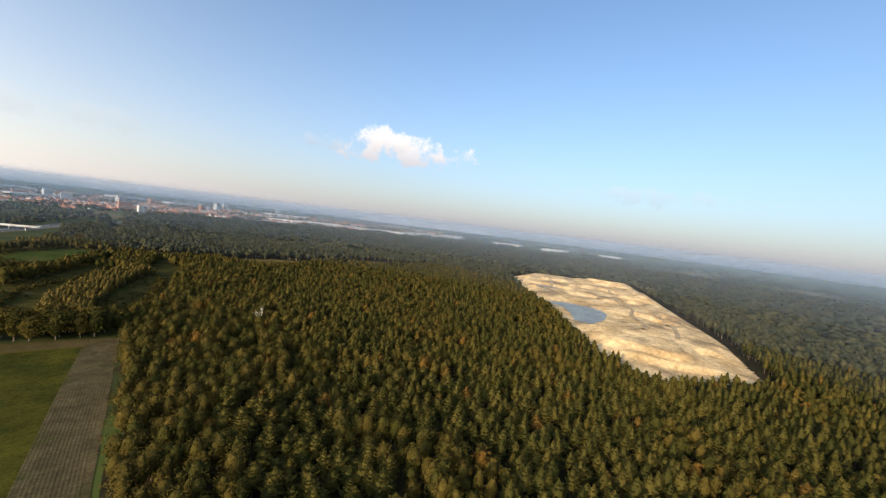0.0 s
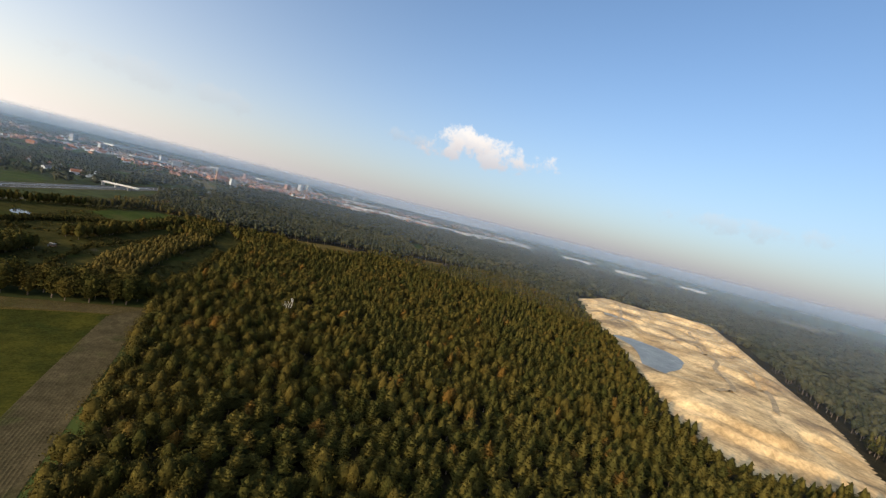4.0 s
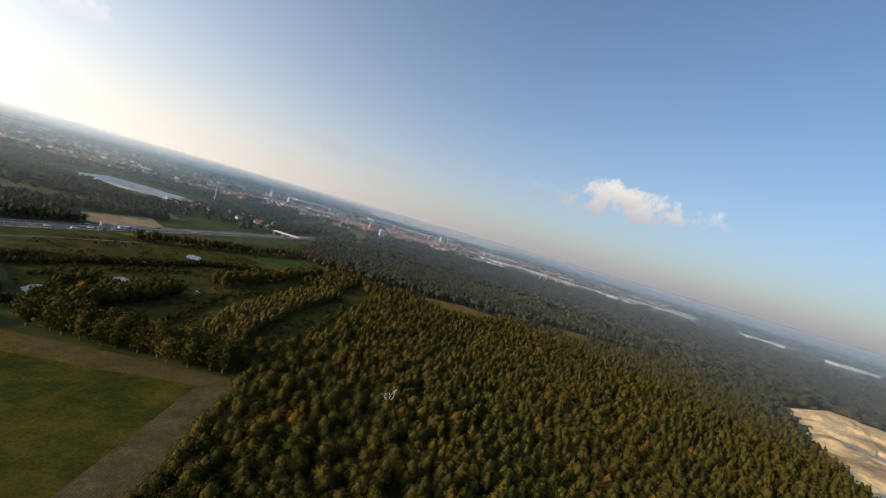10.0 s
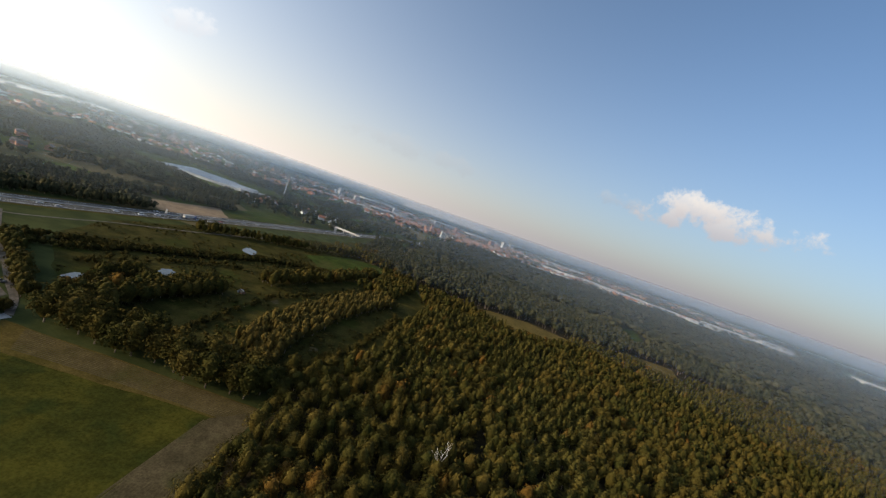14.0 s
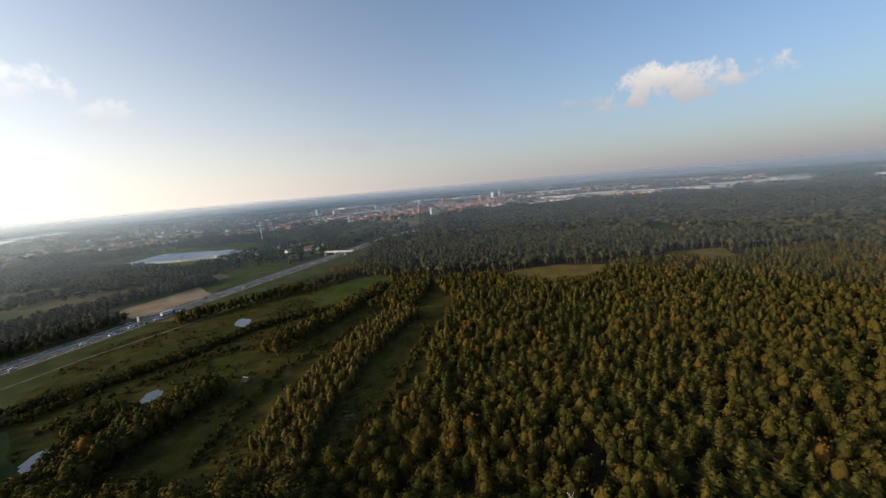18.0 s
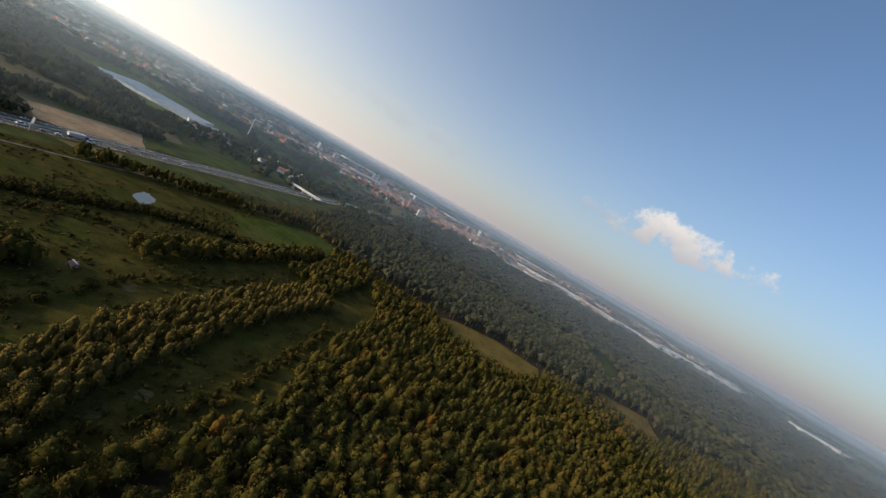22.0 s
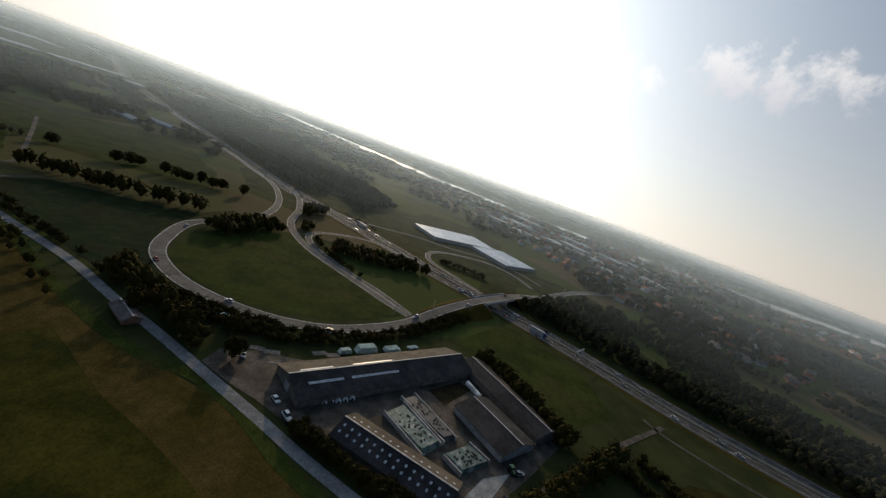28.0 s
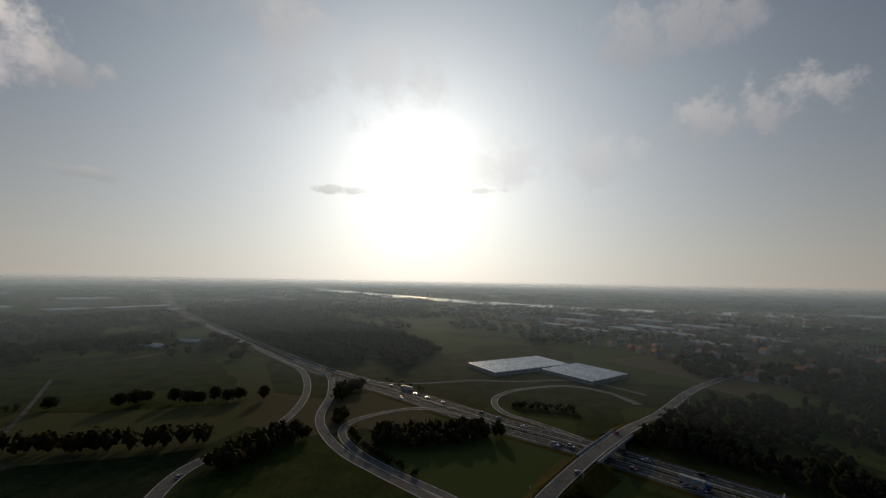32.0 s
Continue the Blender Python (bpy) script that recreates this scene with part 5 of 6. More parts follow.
gable("moor_hut", -127.0, 279.0, -124.1, 277.6, 1.2, 1.6, 2.3, "little wooden hut between two hedges", BRICK, BROWNROOF)
gable("pasture_stable", -568.7, -455.6, -560.5, -395.9, 8, 3, 6, "white-roofed stable on the wide pasture", GREY, WHITE)
gable("pasture_stable", -607.8, -424.1, -614.3, -390.3, 8, 3, 6, "white-roofed stable on the wide pasture", GREY, WHITE)
area("farmyard", [(-190, 70), (-204, 68), (-218, 98), (-281, 146), (-285, 163), (-238, 212), (-210, 198), (-181, 182), (-177, 164), (-179, 125)], 0.14, YARD, "dirty concrete farmyard between the barns", "yard", 2)
area("wet_apron", [(-187, 176), (-200, 181), (-208, 191), (-192, 185)], 0.18, WETYARD, "pale wet concrete apron in the yard", "yard", 1)
area("manure_yard", [(-237, 150), (-256, 162), (-252, 168), (-231, 159)], 0.18, FLOOR, "dark manure yard between low walls", "yard", .5)
for name, c, mat, label in (("silage_clamp", [(-208, 138), (-219, 143), (-205, 163), (-195, 158)], TARP, "silage heap under a green sheet weighted with tyres"),
                            ("silage_clamp", [(-221.5, 141), (-228, 145), (-212, 168), (-206.5, 164)], BLACKTARP, "silage heap under a black sheet"),
                            ("silage_clamp", [(-200, 165), (-213, 173), (-208, 182), (-195, 173)], TARP, "low silage heap under a green sheet beside the barn")):
    cx, cy = sum(p[0] for p in c) / 4, sum(p[1] for p in c) / 4
    root = tagged(empty(name, cx, cy), label, "silage heap")
    bm = bmesh.new()
    lo = [bm.verts.new((p[0] - cx, p[1] - cy, 0)) for p in c]
    hi = [bm.verts.new(((p[0] - cx) * .78, (p[1] - cy) * .9, 1.9)) for p in c]
    bm.faces.new(hi)
    for i in range(4):
        bm.faces.new((lo[i], lo[(i + 1) % 4], hi[(i + 1) % 4], hi[i]))
    bmesh.ops.recalc_face_normals(bm, faces=bm.faces[:])
    part("sheet", bm, mat, root)
    for i in (0, 2):
        a, b = Vector((c[i][0] - cx, c[i][1] - cy, 0)), Vector((c[(i + 3) % 4][0] - cx, c[(i + 3) % 4][1] - cy, 0))
        d = (b - a).normalized()
        s = Vector((d.y, -d.x, 0)) * .25
        part("clamp_wall", slab(bmesh.new(), [a - s + Vector((0, 0, 2)), a + s + Vector((0, 0, 2)), b + s + Vector((0, 0, 2)), b - s + Vector((0, 0, 2))], 2.0), CONCRETE, root)
    tyre = None
    g = random.Random(len(label))
    for k in range(26):
        if tyre is None:
            bt = bmesh.new()
            for a in range(10):
                for r, z in ((.2, .05), (.45, .05), (.45, .22), (.2, .22)):
                    bt.verts.new((r * math.cos(a * .628), r * math.sin(a * .628), z))
            bt.verts.ensure_lookup_table()
            for a in range(10):
                for j in range(4):
                    bt.faces.new([bt.verts[i] for i in (a * 4 + j, ((a + 1) % 10) * 4 + j, ((a + 1) % 10) * 4 + (j + 1) % 4, a * 4 + (j + 1) % 4)])
            tyre = bpy.data.meshes.new("tyre")
            bt.to_mesh(tyre)
            bt.free()
            tyre.materials.append(RUBBER)
        u, v = g.uniform(.12, .88), g.uniform(.12, .88)
        p = [Vector(((c[i][0] - cx) * .78, (c[i][1] - cy) * .9)) for i in range(4)]
        q = p[0].lerp(p[1], u).lerp(p[3].lerp(p[2], u), v)
        part("tyre", tyre, None, root, at=pose(q.x, q.y, 1.86, 0, 0, g.uniform(0, 90)))


def bale_mesh():
    bm = bmesh.new()
    bmesh.ops.create_cone(bm, cap_ends=True, segments=12, radius1=.65, radius2=.65, depth=1.25)
    bmesh.ops.bevel(bm, geom=[e for e in bm.edges if abs(e.verts[0].co.z - e.verts[1].co.z) < .01], offset=.15, segments=2, affect="EDGES")
    bmesh.ops.rotate(bm, verts=bm.verts[:], matrix=Matrix.Rotation(radians(90), 3, "Y"))
    bmesh.ops.translate(bm, verts=bm.verts[:], vec=(0, 0, .65))
    me = bpy.data.meshes.new("wrapped_bale")
    bm.to_mesh(me)
    bm.free()
    me.materials.append(WRAP)
    return me


bale = bale_mesh()
g = random.Random(4)
for x0, y0, turn, rows, cols, layers, grp in ((-220, 56, 15, 2, 10, 2, "bales by the curve"), (-236, 108, 52, 2, 5, 2, "bales behind the barn"), (-245, 115, 52, 3, 9, 3, "bales behind the barn"),
                                              (-256, 125, 54, 3, 7, 2, "bales behind the barn"), (-268, 133, 55, 2, 5, 1, "bales behind the barn")):
    base = pose(x0, y0, .06, 0, 0, turn)
    for l in range(layers):
        for r in range(rows):
            for c in range(cols - l):
                ob = new("wrapped_bale", bale)
                ob.matrix_basis = base @ pose(r * 1.35 - rows * .67, (c + l * .5 - cols / 2) * 1.34, l * 1.12, 0, 0, g.uniform(-6, 6))
                tagged(ob, "round fodder bale in pale green plastic wrap", "bale", grp)
for k in range(7):
    root = tagged(empty("calf_hutch", -207 + 2.6 * (k % 4) - 1.2 * (k // 4), 122 - 1.7 * (k % 4) + 2.4 * (k // 4), .14, 30), "white plastic calf hutch in the yard", "hutch", "calf hutches")
    bm = bmesh.new()
    bmesh.ops.create_uvsphere(bm, u_segments=12, v_segments=8, radius=1.25)
    for v in bm.verts:
        v.co.z = max(0, v.co.z * 1.1)
    part("shell", bm, WHITEWRAP, root)
    part("opening", box(bmesh.new(), 1.0, 1.26, -.4, .4, 0, .9), RUBBER, root)


# scrap and timber in the yard corner
plank = bpy.data.meshes.new("plank")
b = box(bmesh.new(), -.12, .12, -3.2, 3.2, 0, .08)
b.to_mesh(plank)
b.free()
plank.materials.append(PLANK)
for sx, sy, turn in ((-211, 78, 25), (-213, 84, 32), (-208, 89, 28), (-227, 99, 50), (-230, 104, 48)):
    root = tagged(empty("timber_stack", sx, sy, .06, turn), "stack of weathered grey timber in the yard corner", "timber", "timber stacks")
    for k in range(22):
        part("plank", plank, None, root, at=pose(-1.4 + .3 * (k % 10), g.uniform(-.3, .3), .09 * (k // 10) + .02, 0, 0, g.uniform(-3, 3)))
for sx, sy, turn, tall in ((-253, 168, 45, 2.4), (-250.5, 170.5, 45, 2.4)):
    root = tagged(empty("storage_tank", sx, sy, .14, turn), "white horizontal storage tank between the barns", "tank")
    bm = bmesh.new()
    bmesh.ops.create_cone(bm, cap_ends=True, segments=16, radius1=1.2, radius2=1.2, depth=7)
    bmesh.ops.rotate(bm, verts=bm.verts[:], matrix=Matrix.Rotation(radians(90), 3, "Y"))
    bmesh.ops.translate(bm, verts=bm.verts[:], vec=(0, 0, 1.5))
    part("vessel", bm, WHITEWRAP, root)
    for x in (-2.2, 2.2):
        part("saddle", box(bmesh.new(), x - .2, x + .2, -.9, .9, 0, .7), CONCRETE, root)
tractor = tagged(empty("tractor", -209.2, 190.8, .14, 40), "green farm tractor parked in the yard", "tractor")
bm = box(bmesh.new(), .2, 2.2, -.45, .45, .8, 1.6)
bmesh.ops.bevel(bm, geom=bm.edges[:], offset=.1, segments=2, affect="EDGES")
part("bonnet", bm, GREENPAINT, tractor)
part("cab", box(bmesh.new(), -1.2, .3, -.75, .75, 1.0, 2.5), DARKGLASS, tractor)
part("cab_roof", box(bmesh.new(), -1.3, .4, -.85, .85, 2.5, 2.65), GREENPAINT, tractor)
for x, y, r in ((-.8, -.85, .85), (-.8, .85, .85), (1.7, -.7, .5), (1.7, .7, .5)):
    bm = bmesh.new()
    bmesh.ops.create_cone(bm, cap_ends=True, segments=14, radius1=r, radius2=r, depth=.4)
    bmesh.ops.rotate(bm, verts=bm.verts[:], matrix=Matrix.Rotation(radians(90), 3, "X"))
    part("wheel", bm, RUBBER, tractor, at=pose(x, y, r))
# a bleached dead tree among the living ones
dead = tagged(empty("dead_tree", 20.5, 156.8), "bare bleached dead tree standing in the forest", "tree")
bm = bmesh.new()
gd = random.Random(7)
def dead_limb(a, d, length, w, depth):
    b = a + d * length
    s = d.orthogonal().normalized()
    q = d.cross(s)
    lo = [bm.verts.new(a + (s * math.cos(k * 1.257) + q * math.sin(k * 1.257)) * w) for k in range(5)]
    hi = [bm.verts.new(b + (s * math.cos(k * 1.257) + q * math.sin(k * 1.257)) * w * .55) for k in range(5)]
    for k in range(5):
        bm.faces.new((lo[k], lo[(k + 1) % 5], hi[(k + 1) % 5], hi[k]))
    if depth:
        for _ in range(3):
            e = (d + Vector((gd.uniform(-.8, .8), gd.uniform(-.8, .8), gd.uniform(-.1, .5)))).normalized()
            dead_limb(a + d * length * gd.uniform(.6, 1), e, length * .55, w * .5, depth - 1)
dead_limb(Vector((0, 0, -.1)), Vector((0, 0, 1)), 10, .3, 4)
part("bare_wood", bm, DEADWOOD, dead)


def greenhouse(name, ax, ay, bx, by, wide, label, bays, glass):
    """A multi-span glasshouse: ridged glazed bays on low walls, with gutters."""
    length = math.hypot(bx - ax, by - ay)
    root = tagged(empty(name, ax, ay, 0, math.degrees(math.atan2(by - ay, bx - ax))), label, "greenhouse")
    part("wall", box(bmesh.new(), 0, length, 0, wide, 0, 4.0), GREY, root)
    bay = length / bays
    bm = bmesh.new()
    v = [bm.verts.new(p) for p in ((0, -.1, 4.02), (bay, -.1, 4.02), (bay / 2, -.1, 4.9), (0, wide + .1, 4.02), (bay, wide + .1, 4.02), (bay / 2, wide + .1, 4.9))]
    for f in ((0, 2, 5, 3), (2, 1, 4, 5), (0, 1, 2), (3, 5, 4)):
        bm.faces.new([v[i] for i in f])
    me = bpy.data.meshes.new("glazed_bay")
    bm.to_mesh(me)
    bm.free()
    me.materials.append(glass)
    gut = bpy.data.meshes.new("gutter")
    b = box(bmesh.new(), -.3, .3, -.1, wide + .1, 4.05, 4.25)
    b.to_mesh(gut)
    b.free()
    gut.materials.append(GREY)
    for k in range(bays):
        part("glazed_bay", me, None, root, at=pose(k * bay, 0, 0))
        part("gutter", gut, None, root, at=pose(k * bay, 0, 0))
    return root


greenhouse("greenhouse", -606, 30, -686, 107, -56, "large ridged glasshouse with shining panes", 16, GLASSROOF)
greenhouse("greenhouse", -606, 116, -657, 156, -66, "lower glasshouse with long ridged bays", 9, GLASSROOF)
greenhouse("greenhouse", -617, 807, -505, 806, 108, "white-roofed glasshouse block among green fields", 18, SHADED_GLASS)
greenhouse("greenhouse", -505, 806, -440, 812, 90, "white-roofed annex beside the glasshouse block", 8, SHADED_GLASS)
for k, (x, y, l, w) in enumerate(((-560, -1500, 260, 70), (-700, -1400, 170, 60), (-845, -1160, 100, 90), (-960, -1130, 180, 60), (-985, -950, 70, 50), (-640, -1900, 220, 160), (-1180, -1700, 160, 140), (-470, -1480, 80, 70))):
    greenhouse("greenhouse", x, y, x - l, y + l * .12, w, "pale flat glasshouse far out on the plain", 8, WHITE)

# mast, sign, lamp
mast = tagged(empty("lattice_mast", -442.5, 1021.2), "tall thin grey radio mast", "mast")
for k in range(3):
    a = k * 2.094
    bm = bmesh.new()
    box(bm, -.25, .25, -.25, .25, 0, 46)
    part("leg", bm, STEEL, mast, at=pose(1.1 * math.cos(a), 1.1 * math.sin(a), 0))
for z in range(3, 46, 5):
    part("brace", box(bmesh.new(), -1.1, 1.1, -1.1, 1.1, z, z + .3), STEEL, mast)
sign = tagged(empty("flag_pole", -278.0, 399.0), "white banner pole beside the motorway", "pole")
part("pole", box(bmesh.new(), -.12, .12, -.12, .12, 0, 11), STEEL, sign)
part("banner", box(bmesh.new(), .12, 1.7, -.04, .04, 6.5, 10.8), WHITE, sign)
gantry = tagged(empty("gantry", -349.6, 230.9, 0, -28), "steel sign gantry across the carriageway", "gantry")
for x in (-16, 0):
    part("post", box(bmesh.new(), x - .2, x + .2, -.2, .2, 0, 7), STEEL, gantry)
part("beam", box(bmesh.new(), -16, 0, -.3, .3, 6.6, 7.2), STEEL, gantry)

# lamp posts along the junction
lamp = tagged(empty("street_lamp", -309.5, 130.0), "slim grey street lamp with one arm", "street lamp", "lamps at the junction")
part("pole", box(bmesh.new(), -.1, .1, -.1, .1, 0, 9), STEEL, lamp)
part("arm", box(bmesh.new(), 0, 1.6, -.06, .06, 8.8, 8.95), STEEL, lamp)
part("lamp_head", box(bmesh.new(), 1.2, 1.9, -.15, .15, 8.65, 8.85), GREY, lamp)
for x, y, a in ((-297, 110, 40), (-327, 128, 200), (-350, 151, 20), (-485, 223, 200), (-516, 239, 30), (-540, 240, 180)):
    copy_thing(lamp, pose(x, y, 0, 0, 0, a))


# ---- vehicles ----
def vehicle(name, paint, long, tall, label, lorry=False):
    root = tagged(empty(name, 0, 0), label, "lorry" if lorry else "car", "traffic on the motorway")
    w = 1.25 if lorry else .88
    bm = bmesh.new()
    if lorry:
        box(bm, -long / 2, long / 2 - 2.4, -w, w, 1.1, tall)
        part("trailer", bm, WHITE, root)
        bm = bmesh.new()
        box(bm, long / 2 - 2.2, long / 2, -w, w, .6, tall * .85)
        bmesh.ops.bevel(bm, geom=bm.edges[:], offset=.15, segments=1, affect="EDGES")
        part("cab", bm, paint, root)
        part("windscreen", box(bmesh.new(), long / 2, long / 2 + .03, -w * .85, w * .85, tall * .5, tall * .75), DARKGLASS, root)
        spots = (-long / 2 + 1, -long / 2 + 2.3, long / 2 - 1.2)
    else:
        box(bm, -long / 2, long / 2, -w, w, .32, tall * .6)
        bmesh.ops.bevel(bm, geom=bm.edges[:], offset=.12, segments=2, affect="EDGES")
        part("body", bm, paint, root)
        bm = bmesh.new()
        v = [bm.verts.new(p) for p in ((-long * .4, -w * .92, tall * .58), (long * .22, -w * .92, tall * .58), (long * .22, w * .92, tall * .58), (-long * .4, w * .92, tall * .58),
                                       (-long * .3, -w * .75, tall), (long * .08, -w * .75, tall), (long * .08, w * .75, tall), (-long * .3, w * .75, tall))]
        for f in ((4, 5, 6, 7), (0, 1, 5, 4), (1, 2, 6, 5), (2, 3, 7, 6), (3, 0, 4, 7)):
            bm.faces.new([v[i] for i in f])
        part("window_band", bm, DARKGLASS, root)
        part("roof", box(bmesh.new(), -long * .29, long * .07, -w * .73, w * .73, tall - .02, tall + .03), paint, root)
        spots = (-long * .3, long * .3)
    for x in spots:
        for y in (-w, w):
            bm = bmesh.new()
            bmesh.ops.create_cone(bm, cap_ends=True, segments=12, radius1=.33 if not lorry else .5, radius2=.33 if not lorry else .5, depth=.24)
            bmesh.ops.rotate(bm, verts=bm.verts[:], matrix=Matrix.Rotation(radians(90), 3, "X"))
            part("wheel", bm, RUBBER, root, at=pose(x, y, .33 if not lorry else .5))
    return root


def on_motorway(k, lane):
    """Pose of a vehicle at the fraction k of the motorway, in a lane (metres right of its middle)."""
    i = k * (len(mw) - 2)
    a, b = mw[int(i)], mw[int(i) + 1]
    p, d = a.lerp(b, i % 1), (b - a).normalized()
    s = Vector((d.y, -d.x))
    turn = math.degrees(math.atan2(d.y, d.x)) + (180 if lane < 0 else 0)
    return pose(p.x + s.x * lane, p.y + s.y * lane, .17, 0, 0, turn)


PICKS = (0, 1, 1, 2, 2, 3, 4, 0, 1, 2, 0, 1)
FLEET = [vehicle("car", CARPAINT[0], 4.3, 1.5, "white car on the motorway"), vehicle("car", CARPAINT[1], 4.4, 1.5, "silver car on the motorway"), vehicle("car", CARPAINT[2], 4.5, 1.45, "black car on the motorway"),
         vehicle("car", CARPAINT[3], 4.1, 1.5, "red car on the motorway"), vehicle("van", CARPAINT[0], 5.2, 2.2, "white van on the motorway"), vehicle("lorry", CARPAINT[4], 14, 3.9, "white box lorry on the motorway", True)]
g = random.Random(9)
SPOTS = sorted(g.uniform(.22, .80) for _ in range(46))
for i, k in enumerate(SPOTS):
    lane = g.choice((-9.9, -6.3, 6.3, 9.9))
    m = on_motorway(k, lane)
    pick = i if i < 6 else (5 if i in (20, 37) else g.choice(PICKS))
    if i < 6:
        FLEET[i].matrix_basis = m
    else:
        copy_thing(FLEET[pick], m)
for i, k in enumerate((.08, .2, .33, .47, .62, .71, .8, .93)):
    j = int(k * (len(cross) - 2))
    d = (cross[j + 1] - cross[j]).normalized()
    s = Vector((d.y, -d.x, 0)) * (2.2 if i % 2 else -2.2)
    q = cross[j] + s
    copy_thing(FLEET[(i * 2 + 1) % 5], pose(q.x, q.y, q.z + .21, 0, 0, math.degrees(math.atan2(d.y, d.x)) + (0 if i % 2 else 180)))
for x, y, a, k in ((-189, 103, 60, 0), (-184, 111, 60, 4), (-194, 190, 20, 2), (-210, 194, 120, 1), (-203, 78, 30, 1)):
    copy_thing(FLEET[k], pose(x, y, .15, 0, 0, a))


# ---- houses ----
def house(name, wall, roof, long, wide, eave, ridge, label, category="house", floors=1):
    root = tagged(empty(name, 0, 0), label, category, "houses of the town")
    bm = bmesh.new()
    lo = [bm.verts.new((x, y, 0)) for x, y in ((-long / 2, -wide / 2), (long / 2, -wide / 2), (long / 2, wide / 2), (-long / 2, wide / 2))]
    hi = [bm.verts.new((v.co.x, v.co.y, eave)) for v in lo]
    top = [bm.verts.new((-long / 2, 0, ridge - .1)), bm.verts.new((long / 2, 0, ridge - .1))]
    for i in range(4):
        bm.faces.new((lo[i], lo[(i + 1) % 4], hi[(i + 1) % 4], hi[i]))
    bm.faces.new((hi[3], hi[0], top[0]))
    bm.faces.new((hi[1], hi[2], top[1]))
    part("wall", bm, wall, root)
    bm = bmesh.new()
    s = (ridge - eave) / (wide / 2)
    for k in (-1, 1):
        c = [(-long / 2 - .3, 0, ridge), (long / 2 + .3, 0, ridge), (long / 2 + .3, k * (wide / 2 + .4), eave - .4 * s), (-long / 2 - .3, k * (wide / 2 + .4), eave - .4 * s)]
        slab(bm, c if k < 0 else c[::-1], .15)
    part("roof", bm, roof, root)
    part("chimney", box(bmesh.new(), long * .2, long * .2 + .8, -.4, .4, ridge - .6, ridge + 1.0), BRICK, root)
    return root


HOUSES = [house("house", BRICK, TILE, 11, 9, 5.2, 9, "brick house with an orange-red tiled roof"), house("house", BRICK, GREYTILE, 10, 8, 5, 8.6, "brick house with a dark tiled roof"),
          house("house", WHITE, TILE, 12, 9, 5.4, 9.4, "white-walled house with a red tiled roof"), house("house", WHITE, GREYTILE, 13, 9, 3, 7, "white-walled bungalow with a dark roof")]
g = random.Random(21)
QUARTERS = [(-144, 1531, 230, 130, 60, 0), (101, 1793, 300, 160, 60, 0), (-417, 1807, 220, 150, 30, 1), (-659, 500, 120, 90, 26, 1), (-768, 363, 130, 120, 30, 1), (-960, 259, 150, 170, 44, 1), (-285, 849, 60, 60, 10, 1),
            (-357, 778, 40, 60, 6, 1), (-907, 595, 150, 120, 20, 1)]
first = [True] * 4
placed = []
for cx, cy, rx, ry, n, style in QUARTERS:
    for k in range(n):
        for _ in range(12):
            a, r = g.uniform(0, math.tau), math.sqrt(g.random())
            x, y = cx + rx * r * math.cos(a), cy + ry * r * math.sin(a)
            if all((x - p[0]) ** 2 + (y - p[1]) ** 2 > 260 for p in placed):
                break
        else:
            continue
        placed.append((x, y))
        i = g.choice((0, 0, 2, 0, 1) if style == 0 else (0, 1, 1, 2, 3, 3))
        m = pose(x, y, 0, 0, 0, g.choice((20, 25, 110, 115, 60)))
        if first[i]:
            HOUSES[i].matrix_basis, first[i] = m, False
        else:
            copy_thing(HOUSES[i], m)


def block(name, x, y, turn, long, wide, tall, floors, wall, label, bays=6):
    """A flat-roofed block with bands of windows on its two long faces."""
    root = tagged(empty(name, x, y, 0, turn), label, "building")
    part("wall", box(bmesh.new(), -long / 2, long / 2, -wide / 2, wide / 2, 0, tall), wall, root)
    part("roof", box(bmesh.new(), -long / 2 - .3, long / 2 + .3, -wide / 2 - .3, wide / 2 + .3, tall, tall + .6), GREY, root)
    if floors:
        me = bpy.data.meshes.new("window")
        b = box(bmesh.new(), -long / bays * .32, long / bays * .32, -.06, .06, 0, tall / floors * .5)
        b.to_mesh(me)
        b.free()
        me.materials.append(DARKGLASS)
        for f in range(floors):
            for k in range(bays):
                part("window", me, None, root, at=pose(-long / 2 + long * (k + .5) / bays, -wide / 2 - .03, tall / floors * (f + .3)))
    return root


block("apartment_tower", -30.0, 1400.0, 20, 18, 14, 27, 8, WHITE, "pale apartment tower at the edge of the town", 4)
block("apartment_tower", 440.0, 2930.0, 20, 36, 18, 52, 8, WHITE, "white slab tower far beyond the forest", 4)
for k, (x, y, l, w, h) in enumerate(((-242, 1850, 30, 14, 28), (-367, 1907, 40, 14, 22), (-317, 2059, 26, 16, 30), (-100, 2106, 24, 16, 34), (215, 2156, 30, 16, 30), (-512, 1993, 26, 14, 24), (312, 2400, 40, 18, 40),
                                     (14, 2307, 26, 14, 30), (-650, 2166, 30, 16, 30), (789, 2984, 40, 18, 44))):
    block("apartment_block", x, y, 15 + 7 * k, l, w, h, 7, (GREY, BRICK, GREY)[k % 3], "apartment block standing in the town", 5)
church = tagged(empty("church", -83.1, 1614.8, 0, 30), "brick church with a pointed tower", "church")
part("nave", box(bmesh.new(), 0, 34, -8, 8, 0, 14), BRICK, church)
part("nave_roof", slab(slab(bmesh.new(), [(0, 0, 22), (34.5, 0, 22), (34.5, -8.6, 13.5), (0, -8.6, 13.5)], .2), [(0, 8.6, 13.5), (34.5, 8.6, 13.5), (34.5, 0, 22), (0, 0, 22)], .2), TILE, church)
part("tower", box(bmesh.new(), -9, 0, -4.5, 4.5, 0, 30), BRICK, church)
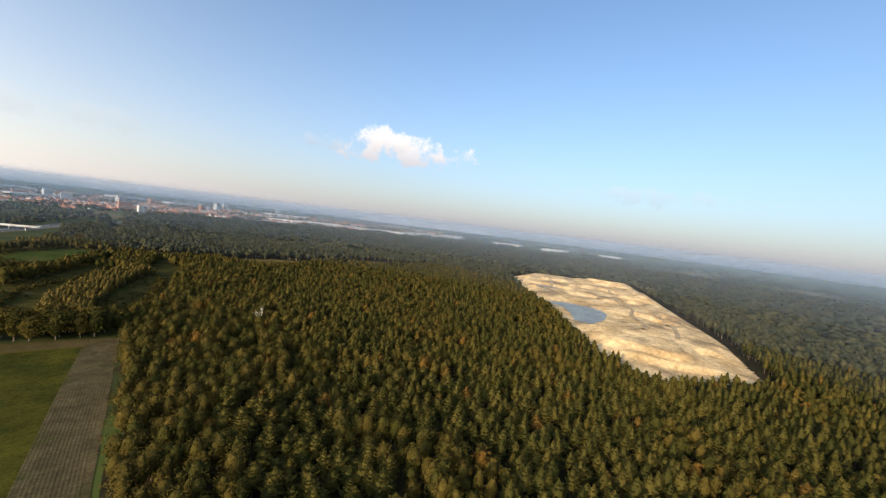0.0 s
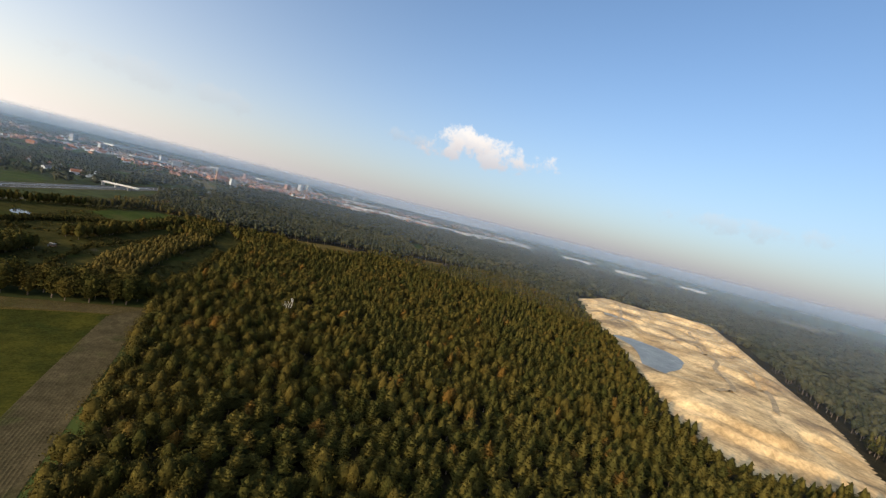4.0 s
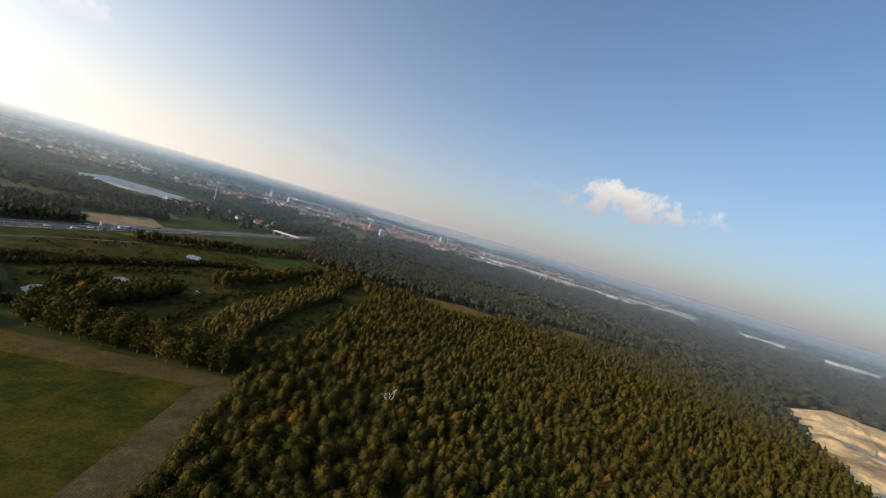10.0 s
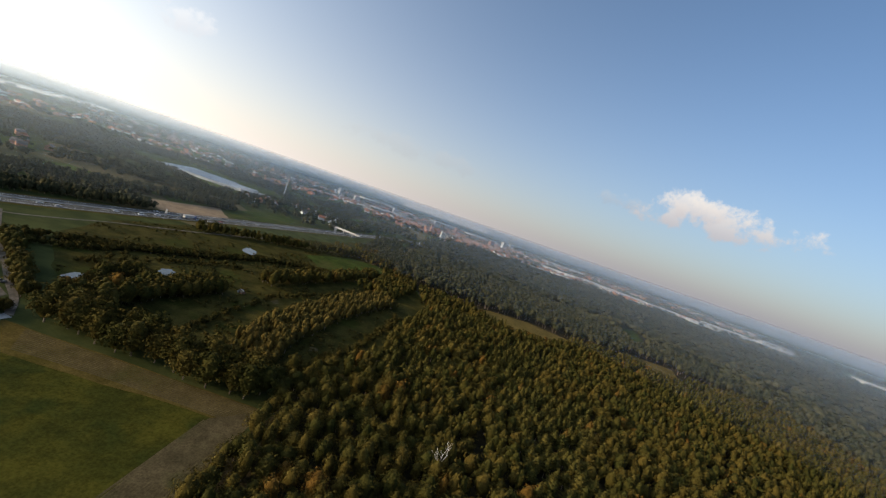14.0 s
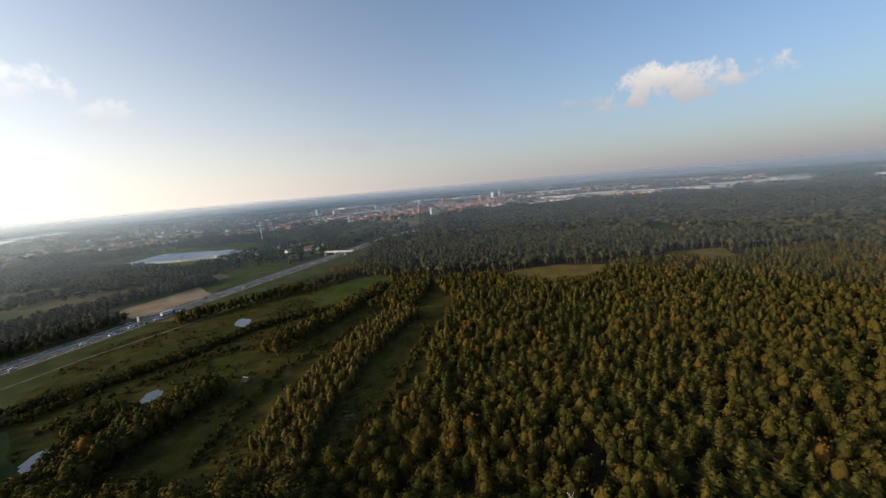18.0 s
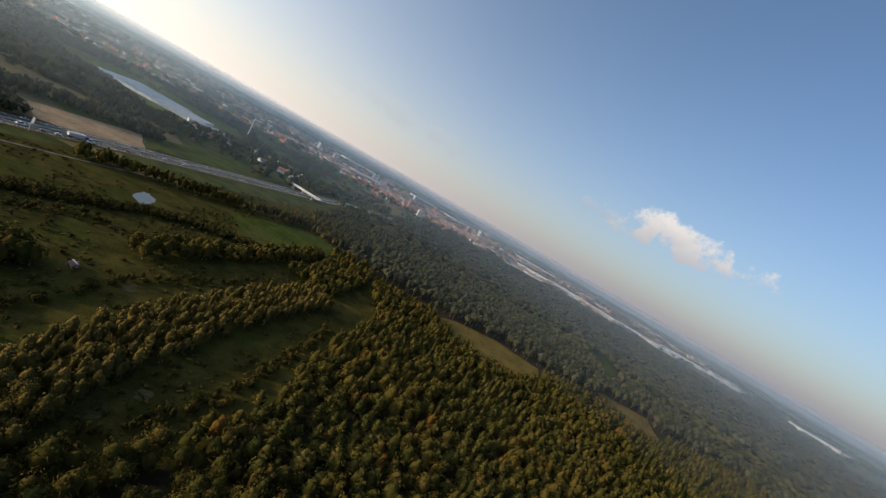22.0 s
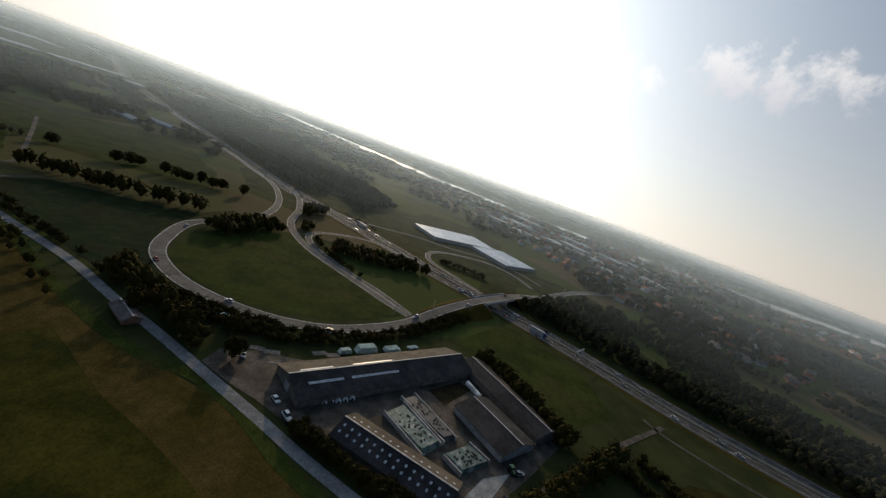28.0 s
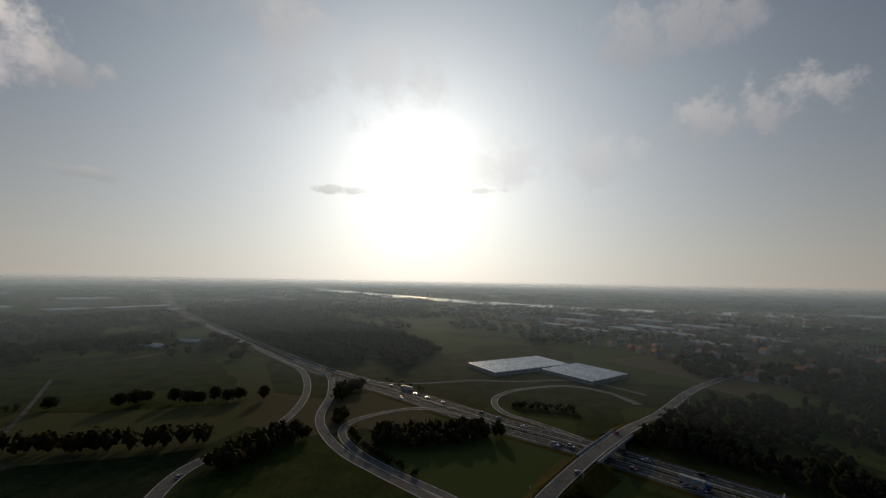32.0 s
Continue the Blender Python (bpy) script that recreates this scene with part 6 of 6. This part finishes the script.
bm = bmesh.new()
bmesh.ops.create_cone(bm, cap_ends=True, segments=4, radius1=6.4, radius2=.1, depth=16)
bmesh.ops.rotate(bm, verts=bm.verts[:], matrix=Matrix.Rotation(radians(45), 3, "Z"))
bmesh.ops.translate(bm, verts=bm.verts[:], vec=(-4.5, 0, 38))
part("spire", bm, GREYTILE, church)
WARE = [(-329, 1885, 150, 50, 12), (519, 1859, 160, 50, 10), (724, 1903, 190, 45, 10), (868, 1815, 120, 60, 9), (971, 1736, 150, 50, 9), (1095, 1658, 110, 60, 9), (366, 1563, 90, 30, 7), (474, 1608, 80, 30, 7),
        (1276, 1768, 200, 60, 11), (1479, 1738, 170, 60, 10), (1735, 1519, 200, 60, 10), (1938, 1319, 180, 60, 10), (1627, 1917, 160, 60, 10), (2189, 1119, 150, 60, 10), (196, 2686, 240, 80, 14), (-78, 2797, 200, 80, 14),
        (-536, 2614, 220, 80, 14), (717, 2494, 260, 80, 13), (-1000, 188, 70, 40, 8), (-1060, 269, 80, 40, 8), (-1132, 322, 90, 40, 8), (-1011, 347, 70, 30, 8), (-1204, 163, 90, 50, 8), (-1093, 118, 60, 30, 7),
        (-904, 372, 60, 30, 7), (-1185, 428, 90, 40, 8), (-1306, 345, 110, 40, 8), (-1248, 520, 90, 40, 8), (-1006, 493, 70, 30, 7), (-1408, 191, 120, 50, 9), (-424, 822, 40, 20, 6), (-412, 846, 30, 16, 6)]
for k, (x, y, l, w, h) in enumerate(WARE):
    block("warehouse", x, y, (-12 if x > 400 else 35) + (k * 17) % 14, l, w, h, 0, (GREY, WHITE, GREY)[k % 3], "low flat-roofed industrial hall with pale cladding")
# roofs of the far town and villages, too many to count
verts, faces, idx = [], [], []
g = random.Random(33)
for cx, cy, rx, ry, n in ((-94, 1899, 500, 260, 420), (130, 2499, 900, 450, 420), (-921, 1525, 500, 350, 200), (-1512, 831, 500, 500, 220), (-1458, 141, 350, 400, 300), (-1920, -1155, 500, 400, 150), (663, 1772, 500, 120, 150), (-1322, 2222, 700, 500, 200), (-1103, 388, 240, 200, 160), (1349, 2607, 700, 500, 200)):
    for k in range(n):
        a, r = g.uniform(0, math.tau), math.sqrt(g.random())
        x, y, t = cx + rx * r * math.cos(a), cy + ry * r * math.sin(a), g.uniform(0, 3.14)
        l, w, e, h = g.uniform(5, 12), g.uniform(4, 5.5), g.uniform(3, 6), g.uniform(7, 10)
        m = Matrix.Translation((x, y, 0)) @ Matrix.Rotation(t, 4, "Z")
        i = len(verts)
        verts += [m @ Vector(p) for p in ((-l, -w, 0), (l, -w, 0), (l, w, 0), (-l, w, 0), (-l, -w, e), (l, -w, e), (l, w, e), (-l, w, e), (-l, 0, h), (l, 0, h))]
        c = g.choice((0, 0, 0, 1))
        rf = g.choice((2, 3, 3, 3))
        for f, q in (((0, 1, 5, 4), c), ((2, 3, 7, 6), c), ((0, 4, 8, 7, 3), c), ((1, 2, 6, 9, 5), c), ((4, 5, 9, 8), rf), ((6, 7, 8, 9), rf)):
            faces.append([i + z for z in f])
            idx.append(q)
tagged(new("far_houses", mesh_of("far_houses", verts, faces, [BRICK, WHITE, TILE, GREYTILE], idx)), "far houses with red and dark roofs among trees", "houses", kind="stuff")
